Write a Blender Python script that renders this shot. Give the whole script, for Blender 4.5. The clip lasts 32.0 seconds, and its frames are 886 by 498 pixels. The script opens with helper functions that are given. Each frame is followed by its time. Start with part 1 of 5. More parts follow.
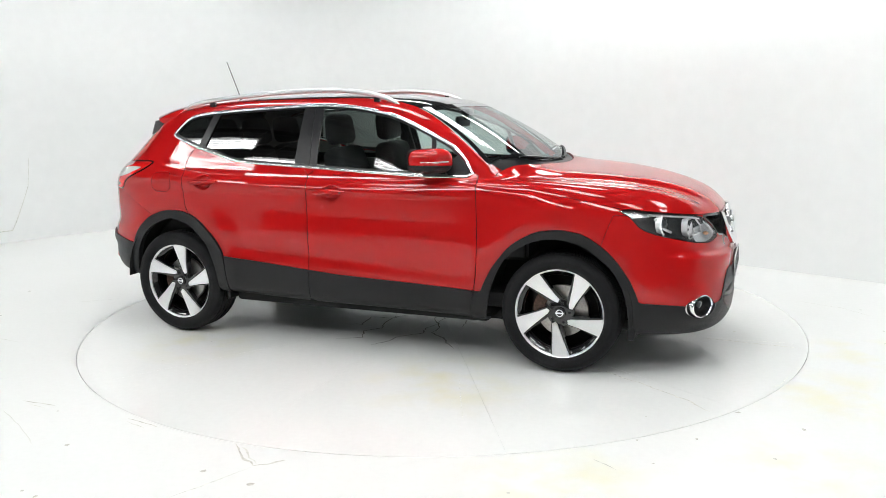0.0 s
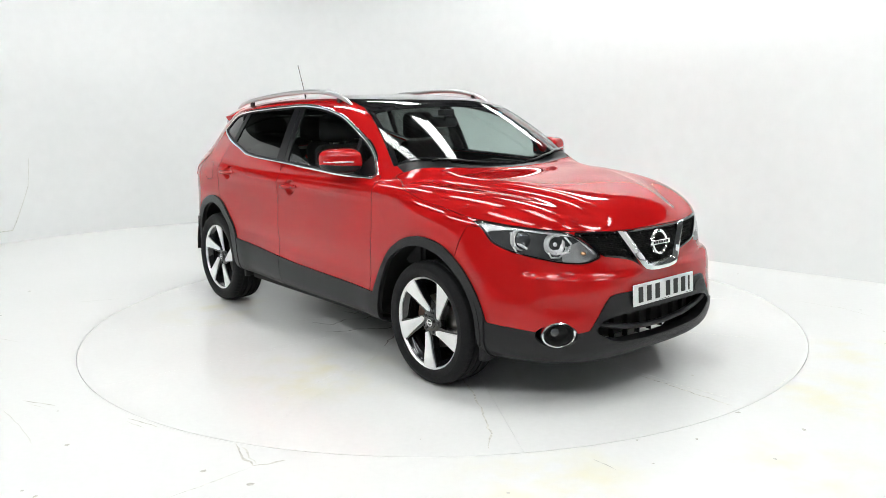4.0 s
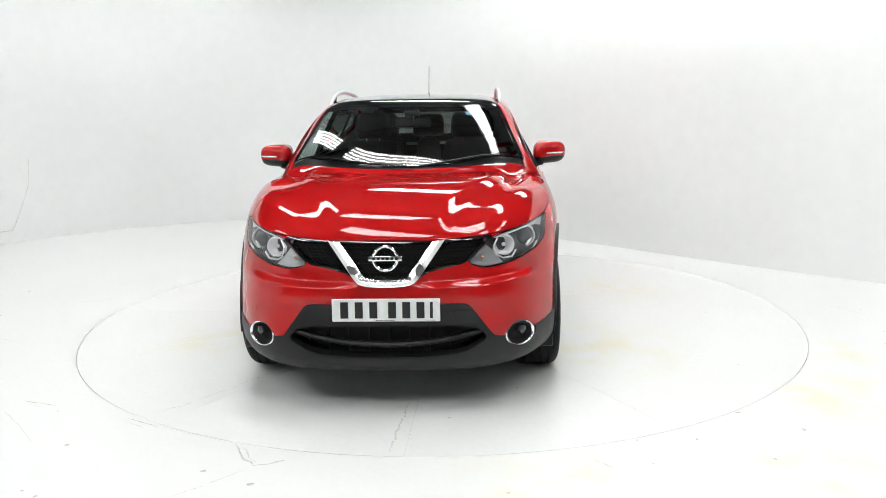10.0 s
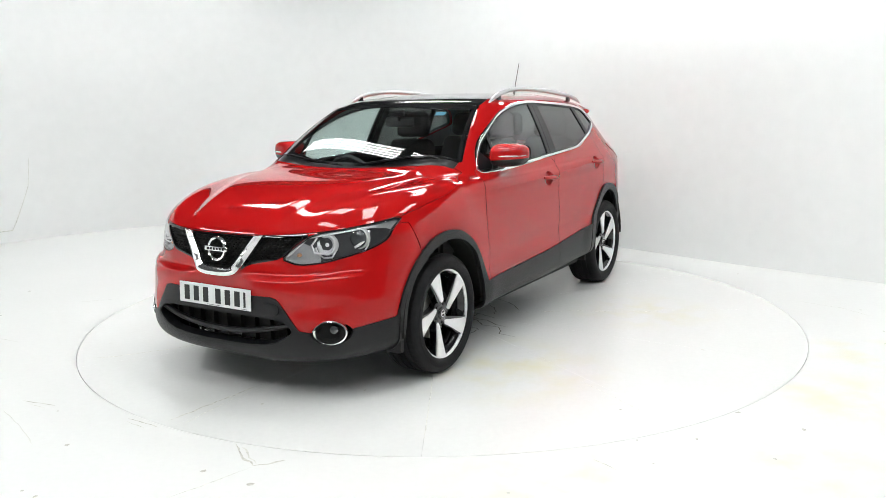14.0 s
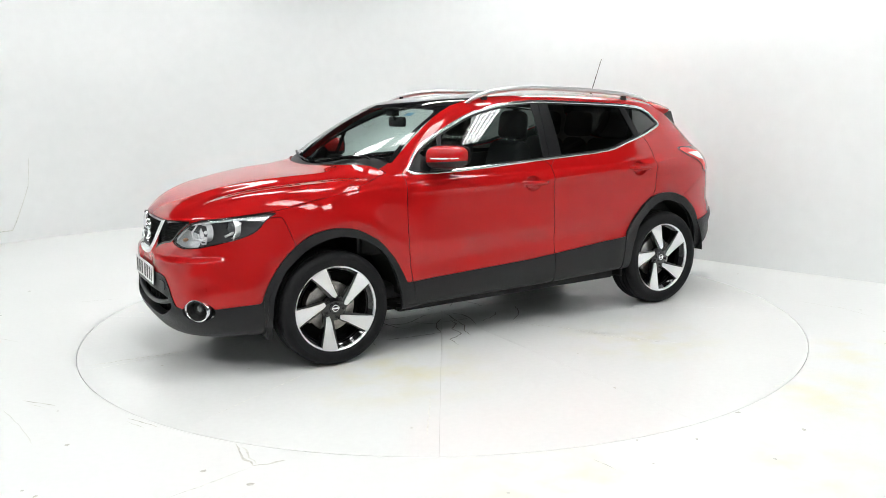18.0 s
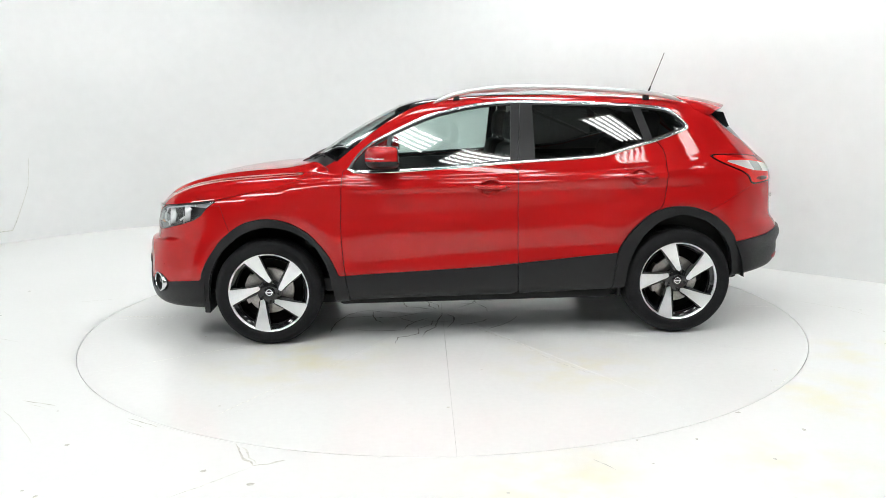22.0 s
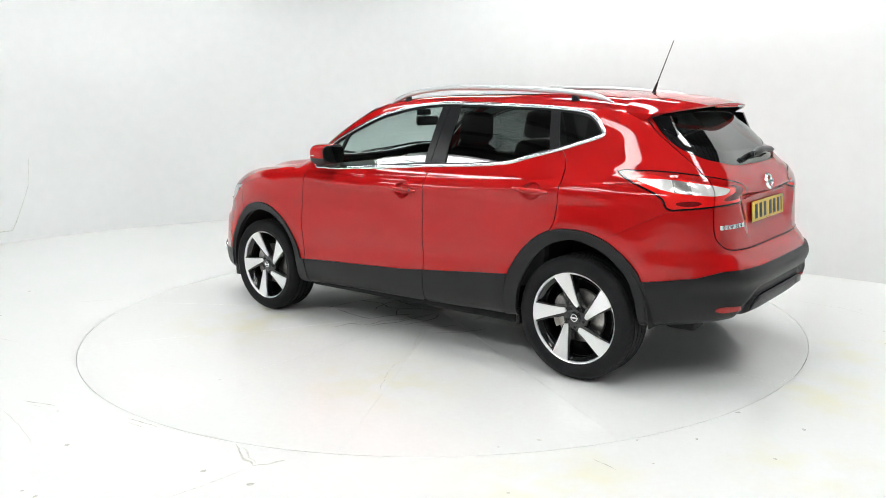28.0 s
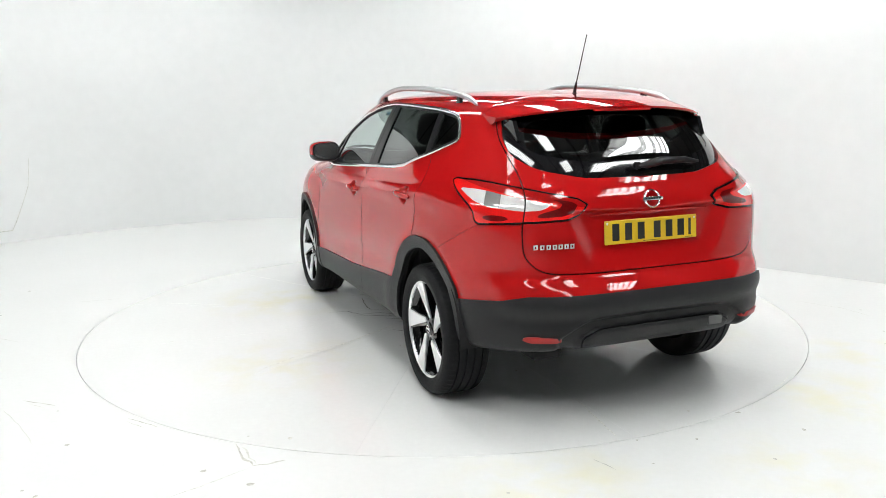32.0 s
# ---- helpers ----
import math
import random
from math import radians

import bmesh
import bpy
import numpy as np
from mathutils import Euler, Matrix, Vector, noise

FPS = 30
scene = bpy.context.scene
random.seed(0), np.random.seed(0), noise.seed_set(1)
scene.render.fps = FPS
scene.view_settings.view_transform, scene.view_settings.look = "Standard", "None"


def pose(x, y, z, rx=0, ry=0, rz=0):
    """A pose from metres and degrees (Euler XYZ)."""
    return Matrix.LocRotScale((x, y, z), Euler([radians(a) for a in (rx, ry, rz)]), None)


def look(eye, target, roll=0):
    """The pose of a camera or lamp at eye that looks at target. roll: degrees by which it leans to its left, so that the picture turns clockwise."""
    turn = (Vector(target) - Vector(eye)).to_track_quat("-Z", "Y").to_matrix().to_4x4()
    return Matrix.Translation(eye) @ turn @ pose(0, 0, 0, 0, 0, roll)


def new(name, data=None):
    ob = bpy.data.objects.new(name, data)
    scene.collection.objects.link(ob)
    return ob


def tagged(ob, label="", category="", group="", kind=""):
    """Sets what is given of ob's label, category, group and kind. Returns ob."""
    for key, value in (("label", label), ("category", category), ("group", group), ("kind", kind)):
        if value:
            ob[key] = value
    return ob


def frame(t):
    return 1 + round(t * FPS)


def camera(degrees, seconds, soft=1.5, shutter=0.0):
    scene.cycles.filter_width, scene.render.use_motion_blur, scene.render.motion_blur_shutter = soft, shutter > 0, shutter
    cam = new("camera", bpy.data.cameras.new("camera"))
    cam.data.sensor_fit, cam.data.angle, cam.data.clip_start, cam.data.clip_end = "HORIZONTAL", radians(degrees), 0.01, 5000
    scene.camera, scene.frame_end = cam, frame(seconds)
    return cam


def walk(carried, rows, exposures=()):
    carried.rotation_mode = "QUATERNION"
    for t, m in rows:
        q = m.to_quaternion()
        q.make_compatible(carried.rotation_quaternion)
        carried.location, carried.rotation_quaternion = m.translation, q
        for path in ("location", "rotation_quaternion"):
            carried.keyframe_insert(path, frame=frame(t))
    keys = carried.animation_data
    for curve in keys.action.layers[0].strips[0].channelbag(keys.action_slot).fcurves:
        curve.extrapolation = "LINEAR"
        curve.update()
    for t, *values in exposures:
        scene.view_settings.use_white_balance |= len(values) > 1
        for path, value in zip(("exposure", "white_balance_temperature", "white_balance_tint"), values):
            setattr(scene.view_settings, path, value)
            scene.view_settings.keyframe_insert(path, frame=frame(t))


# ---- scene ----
cam = camera(58.07, 32.0, soft=0.7)
EYE = Vector((0.0, -5.7153, 1.5073))
AIM = EYE + Vector((0.00253, 0.98393, -0.17855))
walk(cam, [(0.0, look(EYE, AIM, -0.991)), (32.0, look(EYE, AIM, -0.991))])

# turn of the table, degrees, at the start and per second; where the car stands on it
TURN_START, TURN_RATE = -22.472, -7.0493
CAR_ON_TABLE = Vector((-0.1901, -0.1638, 0.0))
TABLE_RADIUS = 2.4626

# ---- world and light ----
world = bpy.data.worlds.new("hall_air")
world.use_nodes = True
scene.world = world
world.node_tree.nodes["Background"].inputs[0].default_value = (0.75, 0.8, 0.85, 1)
world.node_tree.nodes["Background"].inputs[1].default_value = 0.25
scene.view_settings.exposure = 0.0
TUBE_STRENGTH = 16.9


# ---- materials ----
def mat(name, color, rough=.5, metal=0.0, coat=0.0, coat_rough=.03, grain=0.0, grain_scale=60.0, bump_size=0.0, bump_scale=200.0,
        stain=0.0, stain_scale=2.0, ior=1.5, spec=.5, rough_var=0.0):
    """Principled surface with fine grain and broad stains in colour, and a fine relief."""
    m = bpy.data.materials.new(name)
    m.use_nodes = True
    nt = m.node_tree
    b = nt.nodes["Principled BSDF"]
    b.inputs["Base Color"].default_value = (*color, 1)
    b.inputs["Roughness"].default_value = rough
    b.inputs["Metallic"].default_value = metal
    b.inputs["Coat Weight"].default_value = coat
    b.inputs["Coat Roughness"].default_value = coat_rough
    b.inputs["IOR"].default_value = ior
    b.inputs["Specular IOR Level"].default_value = spec
    co = nt.nodes.new("ShaderNodeTexCoord")

    def noise_at(scale, detail=4.0):
        n = nt.nodes.new("ShaderNodeTexNoise")
        n.inputs["Scale"].default_value, n.inputs["Detail"].default_value = scale, detail
        nt.links.new(co.outputs["Object"], n.inputs["Vector"])
        return n

    col = None
    for amount, scale in ((grain, grain_scale), (stain, stain_scale)):
        if amount:
            n = noise_at(scale)
            r = nt.nodes.new("ShaderNodeMapRange")
            r.inputs["From Min"].default_value, r.inputs["From Max"].default_value = .3, .7
            r.inputs["To Min"].default_value, r.inputs["To Max"].default_value = 1 - amount, 1 + amount
            nt.links.new(n.outputs["Fac"], r.inputs["Value"])
            mix = nt.nodes.new("ShaderNodeVectorMath")
            mix.operation = "SCALE"
            if col is None:
                mix.inputs[0].default_value = color
            else:
                nt.links.new(col, mix.inputs[0])
            nt.links.new(r.outputs[0], mix.inputs["Scale"])
            col = mix.outputs[0]
    if col is not None:
        nt.links.new(col, b.inputs["Base Color"])
    if rough_var:
        n = noise_at(stain_scale * 3)
        r = nt.nodes.new("ShaderNodeMapRange")
        r.inputs["To Min"].default_value, r.inputs["To Max"].default_value = rough - rough_var, rough + rough_var
        nt.links.new(n.outputs["Fac"], r.inputs["Value"])
        nt.links.new(r.outputs[0], b.inputs["Roughness"])
    if bump_size:
        n = noise_at(bump_scale)
        bp = nt.nodes.new("ShaderNodeBump")
        bp.inputs["Strength"].default_value, bp.inputs["Distance"].default_value = 1.0, bump_size
        nt.links.new(n.outputs["Fac"], bp.inputs["Height"])
        nt.links.new(bp.outputs[0], b.inputs["Normal"])
    return m


def glass(name, tint, gloss_rough=.0, facing=.075):
    """A pane: tinted clear glass with its mirror gloss."""
    m = bpy.data.materials.new(name)
    m.use_nodes = True
    nt = m.node_tree
    nt.nodes.remove(nt.nodes["Principled BSDF"])
    out = nt.nodes["Material Output"]
    t, g = nt.nodes.new("ShaderNodeBsdfTransparent"), nt.nodes.new("ShaderNodeBsdfGlossy")
    f, mix = nt.nodes.new("ShaderNodeLayerWeight"), nt.nodes.new("ShaderNodeMixShader")
    t.inputs[0].default_value = (*tint, 1)
    g.inputs["Roughness"].default_value = gloss_rough
    f.inputs["Blend"].default_value = .5
    power, gain = nt.nodes.new("ShaderNodeMath"), nt.nodes.new("ShaderNodeMath")
    power.operation, gain.operation = "POWER", "MULTIPLY_ADD"
    power.inputs[1].default_value = 4.0
    gain.inputs[1].default_value, gain.inputs[2].default_value = .90, facing
    nt.links.new(f.outputs["Facing"], power.inputs[0])
    nt.links.new(power.outputs[0], gain.inputs[0])
    nt.links.new(gain.outputs[0], mix.inputs[0])
    nt.links.new(t.outputs[0], mix.inputs[1])
    nt.links.new(g.outputs[0], mix.inputs[2])
    nt.links.new(mix.outputs[0], out.inputs[0])
    return m


def glow(name, color, strength):
    m = bpy.data.materials.new(name)
    m.use_nodes = True
    b = m.node_tree.nodes["Principled BSDF"]
    b.inputs["Base Color"].default_value = (.8, .8, .8, 1)
    b.inputs["Emission Color"].default_value = (*color, 1)
    b.inputs["Emission Strength"].default_value = strength
    return m


RED = mat("red_paint", (.455, .0075, .008), .45, 0, 1.0, .012, grain=.03, grain_scale=900, ior=1.5, spec=.0)
RED.node_tree.nodes["Principled BSDF"].inputs["Coat IOR"].default_value = 1.5
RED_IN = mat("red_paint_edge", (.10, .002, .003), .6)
PLASTIC = mat("black_grained_plastic", (.0095, .0095, .0105), .44, grain=.15, spec=.36, grain_scale=300, bump_size=.0006, bump_scale=900, stain=.12, stain_scale=3)
GLOSS = mat("gloss_black", (.006, .006, .007), .06, 0, .6)
SATIN = mat("satin_black", (.008, .008, .009), .30, grain=.1, spec=.3)
DARK = mat("dark_cavity", (.008, .008, .008), .8, grain=.2)
CHROME = mat("chrome", (.86, .86, .87), .14, 1.0, rough_var=.02)
ALU = mat("brushed_rail", (.70, .71, .72), .36, 1.0, grain=.05, grain_scale=300)
MACHINED = mat("machined_alloy", (.90, .90, .905), .32, .70, coat=.4, grain=.04, grain_scale=200)
RUBBER = mat("tyre_rubber", (.010, .010, .011), .62, spec=.2, grain=.2, grain_scale=120, bump_size=.0008, bump_scale=400, stain=.25, stain_scale=9)
STEEL = mat("brake_steel", (.42, .40, .38), .38, 1.0, grain=.15, grain_scale=90, stain=.2, stain_scale=12)
RUST = mat("rusty_cast_iron", (.10, .06, .045), .7, .3, grain=.3, grain_scale=80)
CLEAR = glass("clear_screen", (.80, .88, .86))
LENS = glass("lamp_lens", (.95, .96, .97), 0, .035)
PRIVACY = glass("privacy_glass", (.125, .135, .13), 0, .085)
FRONT_GLASS = glass("door_glass", (.72, .82, .79))
CLOTH = mat("charcoal_seat_cloth", (.020, .020, .022), .85, grain=.25, grain_scale=300, bump_size=.001, bump_scale=500)
TRIM_IN = mat("interior_trim", (.030, .030, .032), .6, grain=.1, bump_size=.0005, bump_scale=500)
HEADLINER = mat("headliner", (.45, .44, .42), .9, grain=.06, grain_scale=200)
SILVER = mat("silver_trim", (.55, .56, .57), .3, .9, grain=.03)
PLATE_WHITE = mat("plate_white", (.78, .79, .78), .35, 0, .4, grain=.02)
PLATE_YELLOW = mat("plate_yellow", (.80, .52, .02), .35, 0, .4, grain=.02)
INK = mat("plate_ink", (.012, .012, .012), .5)
TAIL_RED = mat("tail_lens_red", (.74, .009, .008), .10, 0, .6, .01, grain=.10, grain_scale=160)
TAIL_DEEP = mat("tail_lens_deep_red", (.13, .0015, .002), .10, 0, .6, .01, grain=.15, grain_scale=160)
TAIL_WHITE = mat("tail_lens_clear", (.80, .78, .77), .10, .2, 1.0, .01, grain=.10, grain_scale=220)
TAIL_MID = mat("tail_lens_mid_red", (.40, .004, .004), .10, 0, .8, .01, grain=.12, grain_scale=160)
AMBER = mat("amber_bulb", (.62, .34, .20), .15, 0, .6)
TOW_GREY = mat("grey_plastic", (.12, .12, .12), .45, grain=.1, grain_scale=200)
REFLEX = mat("reflector_red", (.40, .010, .010), .3, 0, .2, grain=.2, grain_scale=400)
LAMP_CHROME = mat("lamp_reflector", (.95, .95, .96), .20, .40, grain=.05)
LAMP_GREY = mat("lamp_bezel_grey", (.74, .75, .76), .22, .45, grain=.08)
LAMP_DARK = mat("lamp_bezel_black", (.075, .077, .080), .2, 0, .5, grain=.1)
TAIL_RIB = mat("ribbed_reverse_lens", (.34, .33, .32), .12, .4, .8, grain=.35, grain_scale=350)
BULB = mat("projector_glass", (.07, .075, .08), .03, .2, 1.0, .0)


# ---- mesh tools ----
def link_mesh(name, verts, faces, material, parent=None, label="", smooth_faces=True, normals=None, flat=0):
    """One mesh object; the last `flat` faces stay flat."""
    me = bpy.data.meshes.new(name)
    me.from_pydata([tuple(v) for v in verts], [], [tuple(f) for f in faces])
    for m in (material if isinstance(material, (list, tuple)) else [material]):
        me.materials.append(m)
    flags = np.full(len(me.polygons), smooth_faces)
    if flat:
        flags[-flat:] = False
    me.polygons.foreach_set("use_smooth", flags)
    if normals is not None:
        me.normals_split_custom_set_from_vertices([tuple(n) for n in normals])
    me.update()
    ob = new(name, me)
    if parent is not None:
        ob.parent = parent
    if label:
        tagged(ob, label)
    return ob


def part(name, bm, material, parent, label="", smooth_angle=40):
    """Links a bmesh as one mesh object under a thing or a part."""
    bmesh.ops.recalc_face_normals(bm, faces=bm.faces)
    for f in bm.faces:
        f.smooth = True
    for e in bm.edges:
        e.smooth = len(e.link_faces) == 2 and e.calc_face_angle(0) < radians(smooth_angle)
    me = bpy.data.meshes.new(name)
    bm.to_mesh(me)
    bm.free()
    for m in (material if isinstance(material, (list, tuple)) else [material]):
        me.materials.append(m)
    ob = new(name, me)
    ob.parent = parent
    if label:
        tagged(ob, label)
    return ob


def box(bm, x0, x1, y0, y1, z0, z1, bevel=0.0, seg=2):
    g = bmesh.ops.create_cube(bm, size=1, matrix=Matrix.Translation(((x0 + x1) / 2, (y0 + y1) / 2, (z0 + z1) / 2)) @ Matrix.Diagonal((x1 - x0, y1 - y0, z1 - z0, 1)))
    if bevel:
        es = {e for v in g["verts"] for e in v.link_edges}
        bmesh.ops.bevel(bm, geom=list(es), offset=bevel, segments=seg, affect="EDGES", profile=.5)


def lathe(bm, profile, seg=48, axis="y", arc=(0, 2 * math.pi), centre=(0, 0, 0)):
    """Turns a profile of (radius, along) round an axis through centre."""
    full = abs(arc[1] - arc[0] - 2 * math.pi) < 1e-6
    n = seg if full else seg + 1
    rows = []
    for k in range(n):
        a = arc[0] + (arc[1] - arc[0]) * k / seg
        ring = []
        for r, h in profile:
            p = {"y": (r * math.cos(a), h, r * math.sin(a)), "z": (r * math.cos(a), r * math.sin(a), h), "x": (h, r * math.cos(a), r * math.sin(a))}[axis]
            ring.append(bm.verts.new(Vector(p) + Vector(centre)))
        rows.append(ring)
    for k in range(n if full else n - 1):
        a, b = rows[k], rows[(k + 1) % n]
        for i in range(len(profile) - 1):
            bm.faces.new((a[i], a[i + 1], b[i + 1], b[i]))


def tube(bm, pts, radius, seg=10, flatten=1.0, caps=True):
    """A round or flattened bar along points; radius is one number or one for each point."""
    pts = [Vector(p) for p in pts]
    rows = []
    for i, p in enumerate(pts):
        d = (pts[min(i + 1, len(pts) - 1)] - pts[max(i - 1, 0)]).normalized()
        up = Vector((0, 0, 1)) if abs(d.z) < .9 else Vector((0, 1, 0))
        s = d.cross(up).normalized()
        u = s.cross(d)
        r = radius[i] if isinstance(radius, (list, tuple)) else radius
        rows.append([bm.verts.new(p + s * r * math.cos(2 * math.pi * k / seg) + u * r * flatten * math.sin(2 * math.pi * k / seg)) for k in range(seg)])
    for a, b in zip(rows, rows[1:]):
        for k in range(seg):
            bm.faces.new((a[k], a[(k + 1) % seg], b[(k + 1) % seg], b[k]))
    if caps:
        bm.faces.new(rows[0])
        bm.faces.new(rows[-1][::-1])


def slab(bm, outline, depth, place):
    """A flat piece with the outline (u, v) and a thickness, set by place(u, v, w)."""
    a = [bm.verts.new(place(u, v, 0)) for u, v in outline]
    b = [bm.verts.new(place(u, v, depth)) for u, v in outline]
    bm.faces.new(a)
    bm.faces.new(b[::-1])
    for i in range(len(a)):
        j = (i + 1) % len(a)
        bm.faces.new((a[j], a[i], b[i], b[j]))


def rounded(poly, times=2, closed=True):
    """Cuts the corners of a polygon."""
    p = np.array(poly, float)
    for _ in range(times):
        q = np.roll(p, -1, axis=0)
        p = np.stack([.8 * p + .2 * q, .2 * p + .8 * q], 1).reshape(-1, 2)
    return p


def inside(u, v, poly, times=2):
    """Signed distance of points to a polygon, negative inside."""
    poly = rounded(poly, times)
    P = np.stack([u, v], 1)
    best = np.full(len(P), 1e9)
    odd = np.zeros(len(P), bool)
    for a, b in zip(poly, np.roll(poly, -1, axis=0)):
        e, w = b - a, P - a
        t = np.clip((w @ e) / max(e @ e, 1e-12), 0, 1)
        best = np.minimum(best, ((w - t[:, None] * e) ** 2).sum(1))
        hit = (a[1] > P[:, 1]) != (b[1] > P[:, 1])
        if a[1] != b[1]:
            odd ^= hit & (P[:, 0] < e[0] * (P[:, 1] - a[1]) / (b[1] - a[1]) + a[0])
    return np.where(odd, -1, 1) * np.sqrt(best)


class Sheet:
    """Sheet metal: points with normals, and faces."""

    def __init__(self, v, f):
        self.v, self.f = v, f

    def split(self, dist, gap=0.0):
        """The sheet inside (dist below 0) and the one outside, with a gap between them."""
        d = dist(self.v[:, 0], self.v[:, 1], self.v[:, 2])
        if gap:
            d = self.levelled(d)
            return self.part_of(d + gap / 2), self.part_of(-d + gap / 2)
        return self.part_of(d), self.part_of(-d)

    def levelled(self, d):
        """Makes dist a true length along the sheet near its zero line."""
        near = (np.abs(d) < .05).tolist()
        e = np.array([(f[k - 1], f[k]) for f in self.f if near[f[0]] and len(f) < 6 for k in range(len(f))], int)
        if not len(e):
            return d
        long = np.linalg.norm(self.v[e[:, 0], :3] - self.v[e[:, 1], :3], axis=1)
        ok = long > 1e-4
        e, long = e[ok], long[ok]
        slope = np.abs(d[e[:, 0]] - d[e[:, 1]]) / long
        g = np.zeros(len(d))
        np.maximum.at(g, e[:, 0], slope)
        np.maximum.at(g, e[:, 1], slope)
        return d / np.where(g > .05, np.clip(g, .1, 2), 1)

    def part_of(self, d):
        neg = (d < 0).tolist()
        extra, cache, out = [], {}, []
        base = len(self.v)
        for f in self.f:
            c = 0
            for i in f:
                c += neg[i]
            if c == len(f):
                out.append(f)
            elif c:
                g = []
                n = len(f)
                for k in range(n):
                    i, j = f[k], f[(k + 1) % n]
                    if neg[i]:
                        g.append(i)
                    if neg[i] != neg[j]:
                        key = (i, j) if i < j else (j, i)
                        m = cache.get(key)
                        if m is None:
                            t = d[key[0]] / (d[key[0]] - d[key[1]])
                            m = cache[key] = base + len(extra)
                            extra.append(self.v[key[0]] * (1 - t) + self.v[key[1]] * t)
                        g.append(m)
                if len(g) > 2:
                    out.append(g)
        v = np.concatenate([self.v, np.array(extra)]) if extra else self.v
        used = np.unique(np.array([i for f in out for i in f], int)) if out else np.zeros(0, int)
        to = np.full(len(v), -1)
        to[used] = np.arange(len(used))
        to = to.tolist()
        return Sheet(v[used], [[to[i] for i in f] for f in out])

    def left(self):
        return self.split(lambda x, y, z: -y)[0]

    def right(self):
        return self.split(lambda x, y, z: y)[0]

    def moved(self, off):
        v = self.v.copy()
        v[:, :3] += v[:, 3:] * off
        return Sheet(v, self.f)


def panel(name, sh, material, parent, label="", off=0.0, rim=.008, edge=None):
    """A pressed panel or pane from a sheet, with its edge turned in."""
    v = sh.v.copy()
    n = v[:, 3:] / np.maximum(np.linalg.norm(v[:, 3:], axis=1, keepdims=True), 1e-9)
    p = v[:, :3] + n * off
    faces = [tuple(f) for f in sh.f]
    seen = {}
    for f in faces:
        for k in range(len(f)):
            a, b = f[k], f[(k + 1) % len(f)]
            seen[(a, b)] = True
    border = [(a, b) for a, b in seen if (b, a) not in seen]
    verts, norm = p.tolist(), n.tolist()
    ids = {}
    for a, b in border:
        for i in (a, b):
            if i not in ids:
                ids[i] = len(verts)
                verts += [p[i].tolist(), (p[i] - n[i] * rim).tolist()]
                norm += [(0, 0, 0), (0, 0, 0)]
    rims = [(ids[b], ids[a], ids[a] + 1, ids[b] + 1) for a, b in border] if rim else []
    ob = link_mesh(name, verts, faces + rims, [material, edge] if edge else material, parent, label, True, norm, flat=0)
    if material in (CLEAR, LENS, FRONT_GLASS, PRIVACY):
        ob.visible_shadow = False
    if edge:
        for k in range(len(faces), len(faces) + len(rims)):
            ob.data.polygons[k].material_index = 1
    return ob


# ---- the place ----
def bent(points, per=12):
    """Catmull-Rom curve through points."""
    p = [points[0]] + list(points) + [points[-1]]
    out = []
    for a, b, c, d in zip(p, p[1:], p[2:], p[3:]):
        for k in range(per):
            t = k / per
            out.append(tuple(.5 * (2 * q + (r - o) * t + (2 * o - 5 * q + 4 * r - s) * t * t + (3 * q - o - 3 * r + s) * t**3) for o, q, r, s in zip(a, b, c, d)))
    return out + [tuple(points[-1])]


FLOOR_MAT = mat("white_painted_floor", (.805, .81, .80), .32, grain=.012, grain_scale=30, stain=.015, stain_scale=.9, rough_var=.05, spec=.35)
TABLE_MAT = mat("white_painted_table", (.835, .84, .83), .17, grain=.014, grain_scale=30, stain=.015, stain_scale=1.3, rough_var=.05, spec=.5)
WALL_MAT = mat("white_painted_wall", (.835, .845, .845), .75, grain=.012, grain_scale=8, stain=.02, stain_scale=.5, bump_size=.001, bump_scale=12)
GAP_MAT = mat("dusty_gap", (.22, .22, .21), .8)
STAR_MAT = mat("open_crack", (.20, .195, .18), .8, grain=.3, grain_scale=60)
CRACK_MAT = mat("crack_dirt", (.60, .59, .55), .8, grain=.3, grain_scale=60)
STAIN_SPOTS = ((2.05, -1.85, .55), (.45, -2.75, .55), (1.5, -2.6, .4), (2.6, -1.2, .5))
TABLE_SPOTS = ((.9, 1.0, .7), (-.7, 1.3, .6), (.6, -1.4, .6), (-1.2, -1.2, .5))


